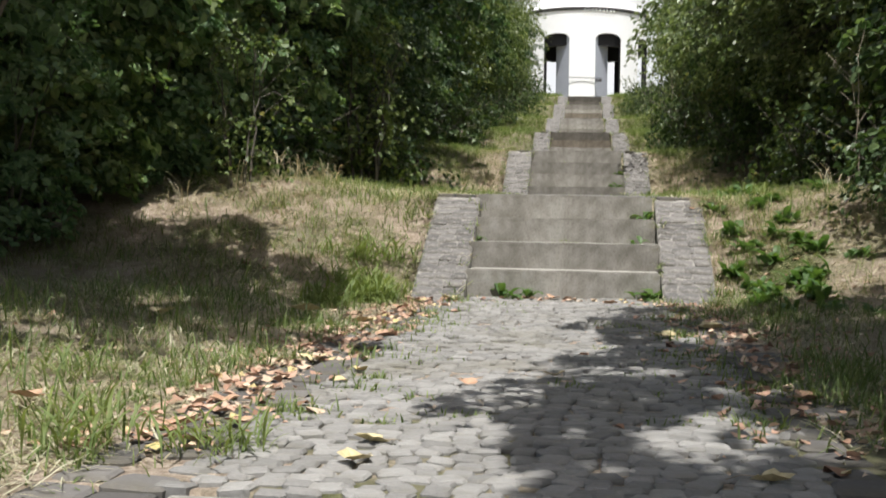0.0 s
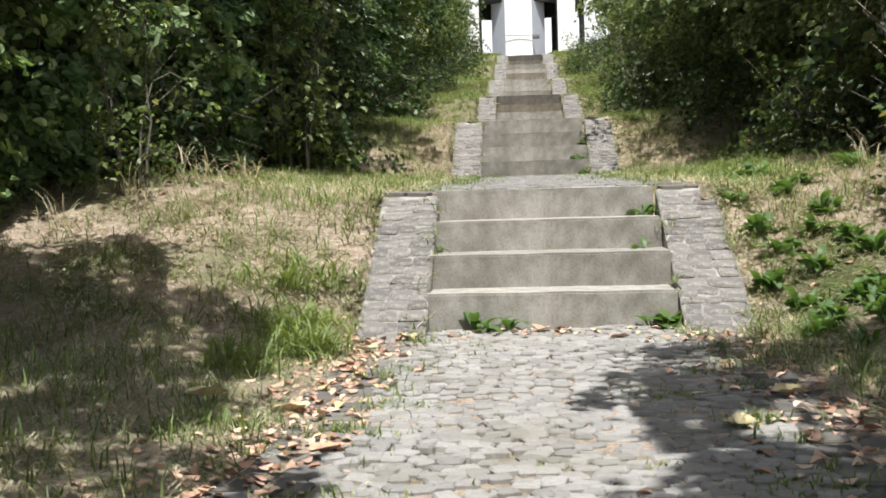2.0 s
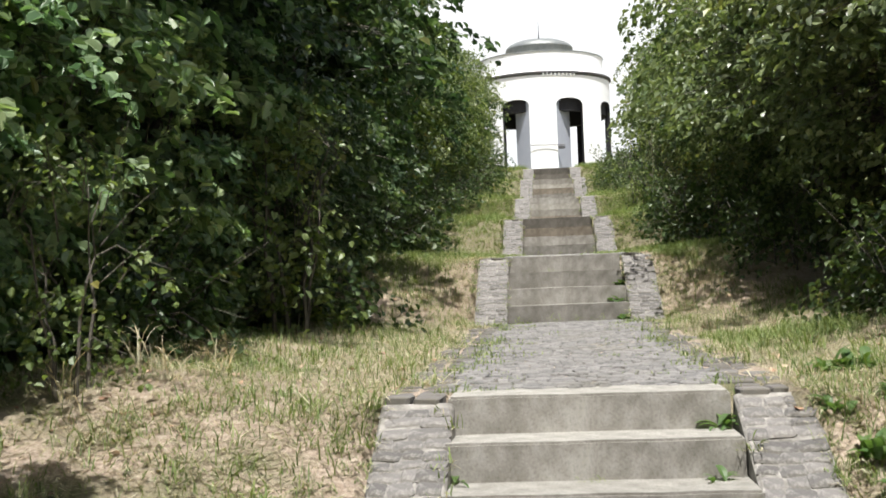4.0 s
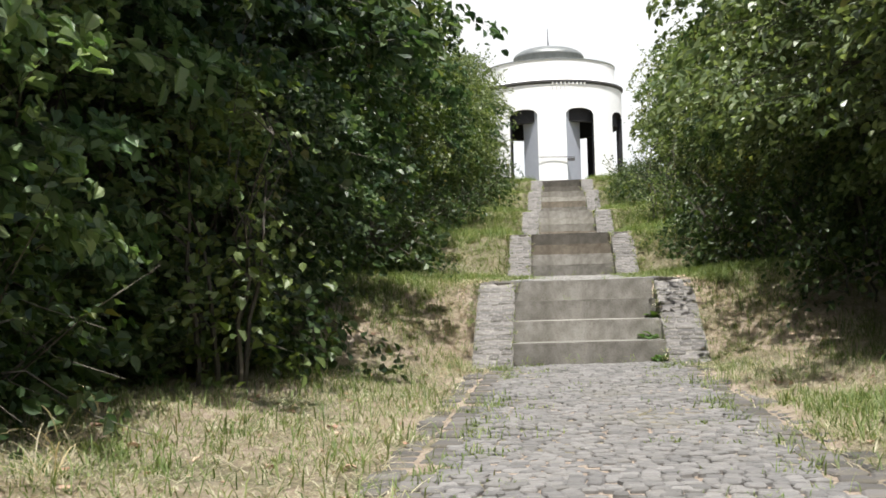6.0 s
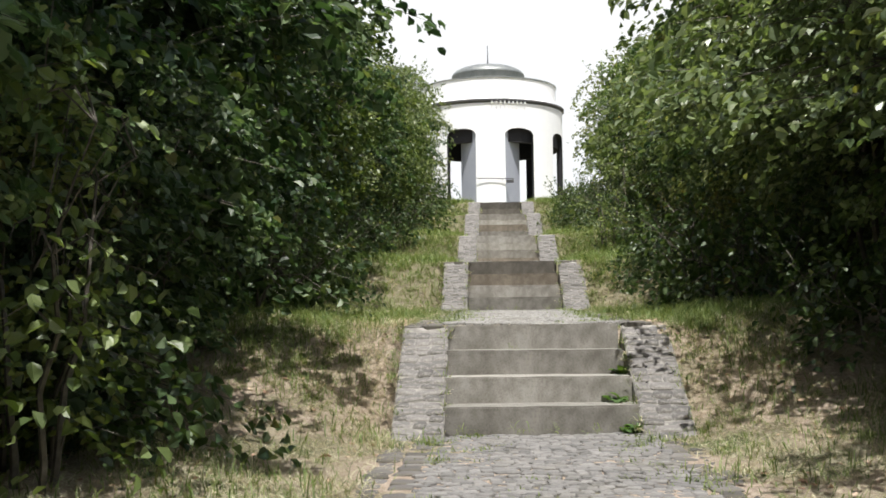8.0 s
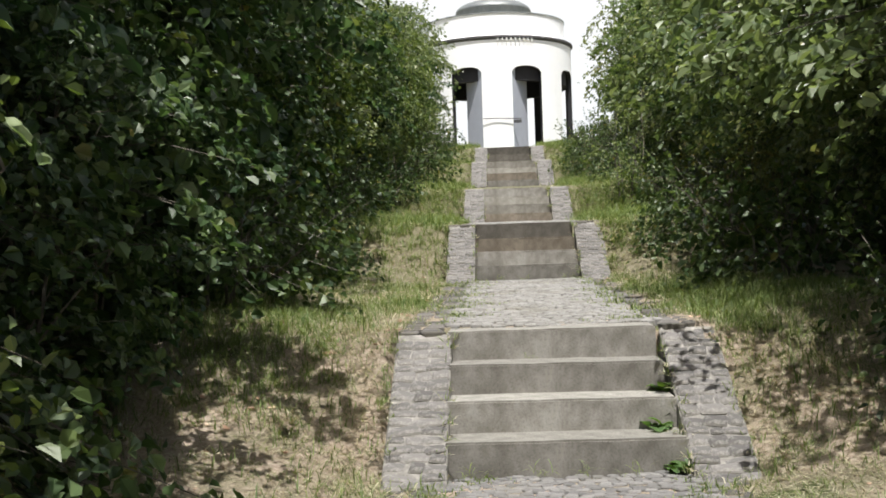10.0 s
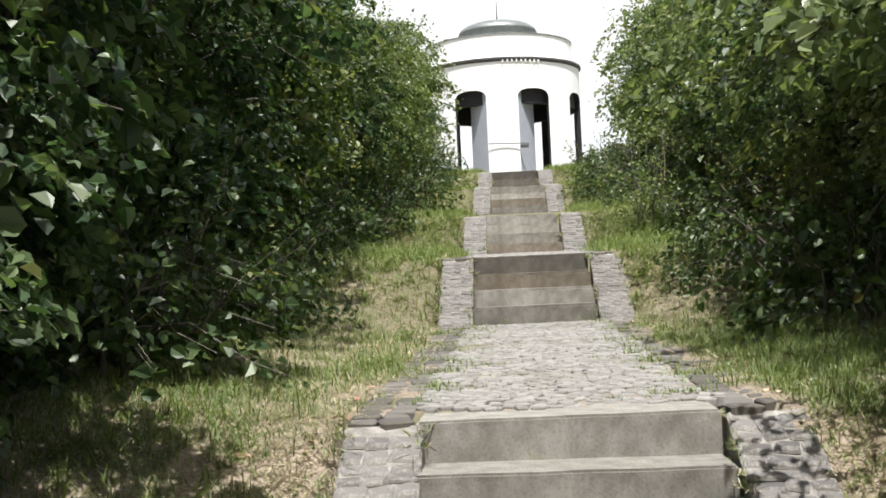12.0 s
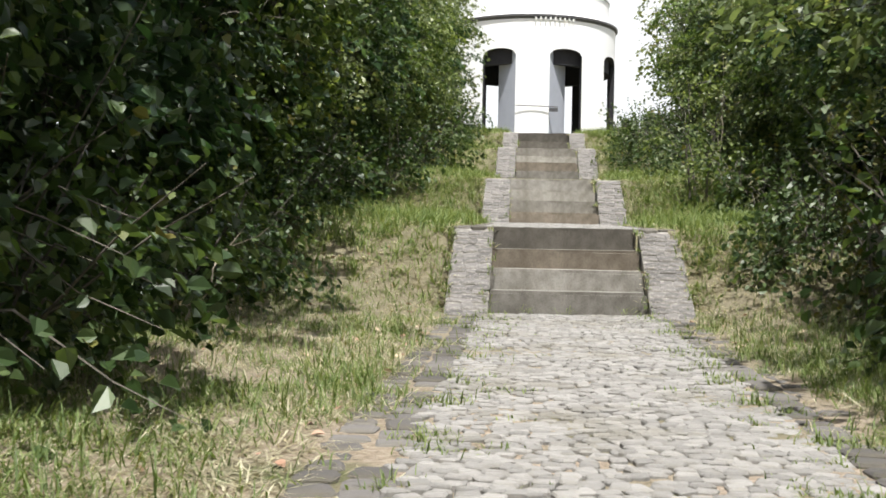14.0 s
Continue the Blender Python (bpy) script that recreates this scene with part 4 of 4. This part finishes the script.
for k_, (x_, y_, z_) in enumerate(((-0.12, 8.5, 0.97), (0.10, 8.53, 0.97), (0.35, 8.5, 0.97), (-0.5, 8.5, 0.97), (-0.15, 9.60, 1.51), (-0.68, 9.3, 1.4), (-0.70, 8.9, 1.2), (0.0, 17.0, 2.0), (0.45, 17.0, 2.0), (-0.3, 16.98, 2.0), (0.62, 17.0, 2.05), (-0.6, 17.0, 2.05))):
    weed("grass_tuft", "small tuft of green grass in the step joint", GRASS_LEAVES, 14, axis(y_) + x_, y_, z_, 0.75 if k_ < 4 or k_ > 6 else 0.4, 60 + k_, "grass tuft", (20, 80))
for k_, (x_, y_, s_) in enumerate(((-0.76, -5.55, 1.1), (-0.80, -5.40, 0.9), (-1.08, -5.6, 1.2), (-1.2, -5.3, 1.1), (-1.5, -4.5, 1.2), (-1.35, 0.3, 1.3), (-1.25, 0.1, 1.2), (-1.15, -0.3, 1.1), (-1.1, -0.8, 1.1), (-1.3, -0.5, 1.2), (1.45, 1.9, 1.1), (1.6, 2.4, 1.2), (1.35, 2.9, 1.1), (-1.05, -0.1, 1.0))):
    weed("grass_tuft", "lush green tuft of long grass on the verge", GRASS_LEAVES, 60, x_, y_, ground_z(x_, y_) - 0.01, s_, 90 + k_, "grass tuft", (30, 88))
for k_, (x_, y_, s_) in enumerate(((1.12, 0.15, 1.1), (1.25, 0.38, 1.2), (1.18, 0.62, 1.1), (1.42, 0.5, 1.2), (1.36, 0.12, 1.2), (1.55, 0.75, 1.1), (1.08, 0.9, 0.9), (1.2, -0.25, 1.1), (1.65, 0.2, 1.2), (1.4, 1.1, 1.0))):
    weed("nettle_clump", "bushy green broad-leaved weeds beside the stone cheek", IVY_LEAVES + WEED_LEAVES, 26, x_, y_, ground_z(x_, y_), s_ * 0.66, 120 + k_, "weed", (15, 80))

under_rnd = random.Random(62)
for k_ in range(20):
    y_ = under_rnd.uniform(-1.6, 2.0)
    x_ = axis(y_) + under_rnd.uniform(1.12, 1.95)
    weed("nettle_clump", "bushy green broad-leaved weeds beside the stone cheek", IVY_LEAVES + WEED_LEAVES, 24, x_, y_, ground_z(x_, y_), under_rnd.uniform(0.5, 0.9), 140 + k_, "weed", (15, 80))


STRAW_LEAVES = [mesh_of("straw_blade", *blade_leaf(0.30 + 0.04 * k, 0.0026, 0.8, 50 + k), M_STRAW) for k in range(3)]
for k_, (x_, y_, s_) in enumerate(((-2.05, 1.5, 1.1), (-2.3, 1.9, 1.2), (-1.85, 1.9, 0.9), (-2.45, 1.2, 1.0), (-2.7, 0.7, 1.0), (-2.1, 2.6, 0.9), (-2.2, 3.4, 0.8), (2.0, 1.5, 1.0))):
    weed("dry_grass_tuft", "arching bleached tuft of dry grass at the hedge foot", STRAW_LEAVES, 26, x_, y_, ground_z(x_, y_) - 0.01, s_, 260 + k_, "grass tuft", (15, 85))
tuft_rnd = random.Random(61)
for k_ in range(20):
    y_ = tuft_rnd.uniform(-1.5, 0.25)
    x_ = axis(y_) - tuft_rnd.uniform(0.98, 1.5)
    weed("grass_tuft", "lush green tuft of long grass on the verge", GRASS_LEAVES, 56, x_, y_, ground_z(x_, y_) - 0.01, tuft_rnd.uniform(1.2, 1.7), 200 + k_, "grass tuft", (30, 88))


def fallen_leaf(x, y, size, turn, yellow, seed):
    rnd = random.Random(seed)
    vs, fs = [(0, 0, 0)], []
    rim = 14
    for k in range(rim):
        a = 2 * math.pi * k / rim
        r = size * (0.5 + 0.13 * math.cos(5 * a) + rnd.uniform(-0.05, 0.05))
        vs.append((r * math.cos(a), r * 0.85 * math.sin(a), size * (0.06 + 0.14 * abs(math.sin(a)) + rnd.uniform(-0.03, 0.05))))
    fs = [(0, 1 + k, 1 + (k + 1) % rim) for k in range(rim)]
    z = (level(y) if abs(x - axis(y)) < 0.95 else ground_z(x, y) + 0.03) + 0.008
    ob = thing("fallen_leaf", "large pale yellow fallen leaf on the ground" if yellow else "curled pinkish brown fallen leaf on the ground", "fallen leaf", "large fallen leaves", m=pose(x, y, z, rnd.uniform(-8, 8), rnd.uniform(-8, 8), turn))
    child("blade", mesh_of("leaf_blade", vs, fs, M_YELLOWLEAF if yellow else M_PINKLEAF), ob)
    v, f = tube([(size * 0.4, 0, size * 0.1), (size * 0.75, 0.01, size * 0.14), (size * 1.05, 0.03, size * 0.06)], [0.0025, 0.002, 0.0015], 4)
    child("stalk", mesh_of("leaf_stalk", v, f, M_DRYTWIG), ob)


M_YELLOWLEAF = plain("yellow_dry_leaf", (0.46, 0.36, 0.17), (0.66, 0.58, 0.36), 40, 0.7)
M_PINKLEAF = plain("brown_dry_leaf", (0.36, 0.20, 0.12), (0.56, 0.37, 0.25), 40, 0.75)
for k_, (x_, y_, s_, yl_) in enumerate(((-0.45, -5.38, 0.07, 1), (-0.45, -5.62, 0.075, 1), (-0.30, -4.31, 0.07, 0), (-0.96, -2.17, 0.11, 1), (-1.27, -2.1, 0.13, 1), (-0.95, -4.83, 0.08, 0), (-1.42, -5.09, 0.09, 0), (-0.95, -5.24, 0.08, 0),
                                            (-0.02, -4.06, 0.07, 1), (0.44, -5.7, 0.08, 1), (0.74, -4.47, 0.09, 0), (-0.89, -3.78, 0.10, 1), (-0.82, -5.19, 0.07, 0), (-0.75, -2.83, 0.10, 0), (-1.75, -2.89, 0.11, 1), (0.46, -2.57, 0.10, 1),
                                            (0.72, -2.06, 0.11, 1), (-0.05, -0.12, 0.09, 0), (-0.7, -0.3, 0.09, 1), (0.3, -0.5, 0.08, 0), (-0.9, -1.2, 0.09, 0), (-0.85, -0.7, 0.09, 1))):
    fallen_leaf(x_, y_, s_ * 1.1, 57 * k_, bool(yl_), 300 + k_)


def dead_branch(x, y, height, seed, lean, label):
    rnd = random.Random(seed)
    ob = thing("dead_branch", label, "twig", "bare twigs at the hedge foot")
    z0 = ground_z(x, y) - 0.03
    pts = [Vector((x + lean * t + rnd.gauss(0, 0.02), y + rnd.gauss(0, 0.03), z0 + height * t)) for t in (0, 0.2, 0.4, 0.6, 0.8, 1.0)]
    v, f = tube(pts, [0.007, 0.006, 0.005, 0.004, 0.003, 0.0015], 5)
    child("stick", mesh_of("stick", v, f, M_DRYTWIG), ob)
    for k in (2, 3, 4):
        p = pts[k]
        q = p + Vector((rnd.uniform(-0.25, 0.25), rnd.uniform(-0.1, 0.1), rnd.uniform(0.05, 0.2)))
        r = q + Vector((rnd.uniform(-0.12, 0.12), 0, rnd.uniform(-0.08, 0.1)))
        v, f = tube([p, q, r], [0.0032, 0.0025, 0.0015], 4)
        child("side_twig", mesh_of("side_twig", v, f, M_DRYTWIG), ob)


dead_branch(-3.05, 6.5, 0.75, 1, -0.35, "bare bleached branch leaning out of the hedge")
dead_branch(-2.75, 8.1, 0.8, 2, 0.12, "thin dry stalk standing at the hedge foot")
dead_branch(-2.7, 7.9, 0.6, 3, -0.1, "thin dry stalk standing at the hedge foot")
dead_branch(-1.95, 14.0, 0.6, 6, 0.35, "bare bleached branch leaning out of the hedge")
dead_branch(-1.75, 24.5, 1.9, 7, 0.1, "tall pale dead stem before the hedge")
dead_branch(-1.65, 25.0, 1.7, 8, -0.1, "tall pale dead stem before the hedge")
dead_branch(2.15, 1.6, 1.3, 9, 0.1, "pale dead stem at the foot of the shrub")
dead_branch(2.3, 1.8, 1.1, 10, -0.1, "pale dead stem at the foot of the shrub")
dead_branch(2.55, 23.6, 1.7, 11, 0.1, "tall pale dead stem before the hedge")
dead_branch(2.65, 24.0, 1.8, 12, 0.05, "tall pale dead stem before the hedge")
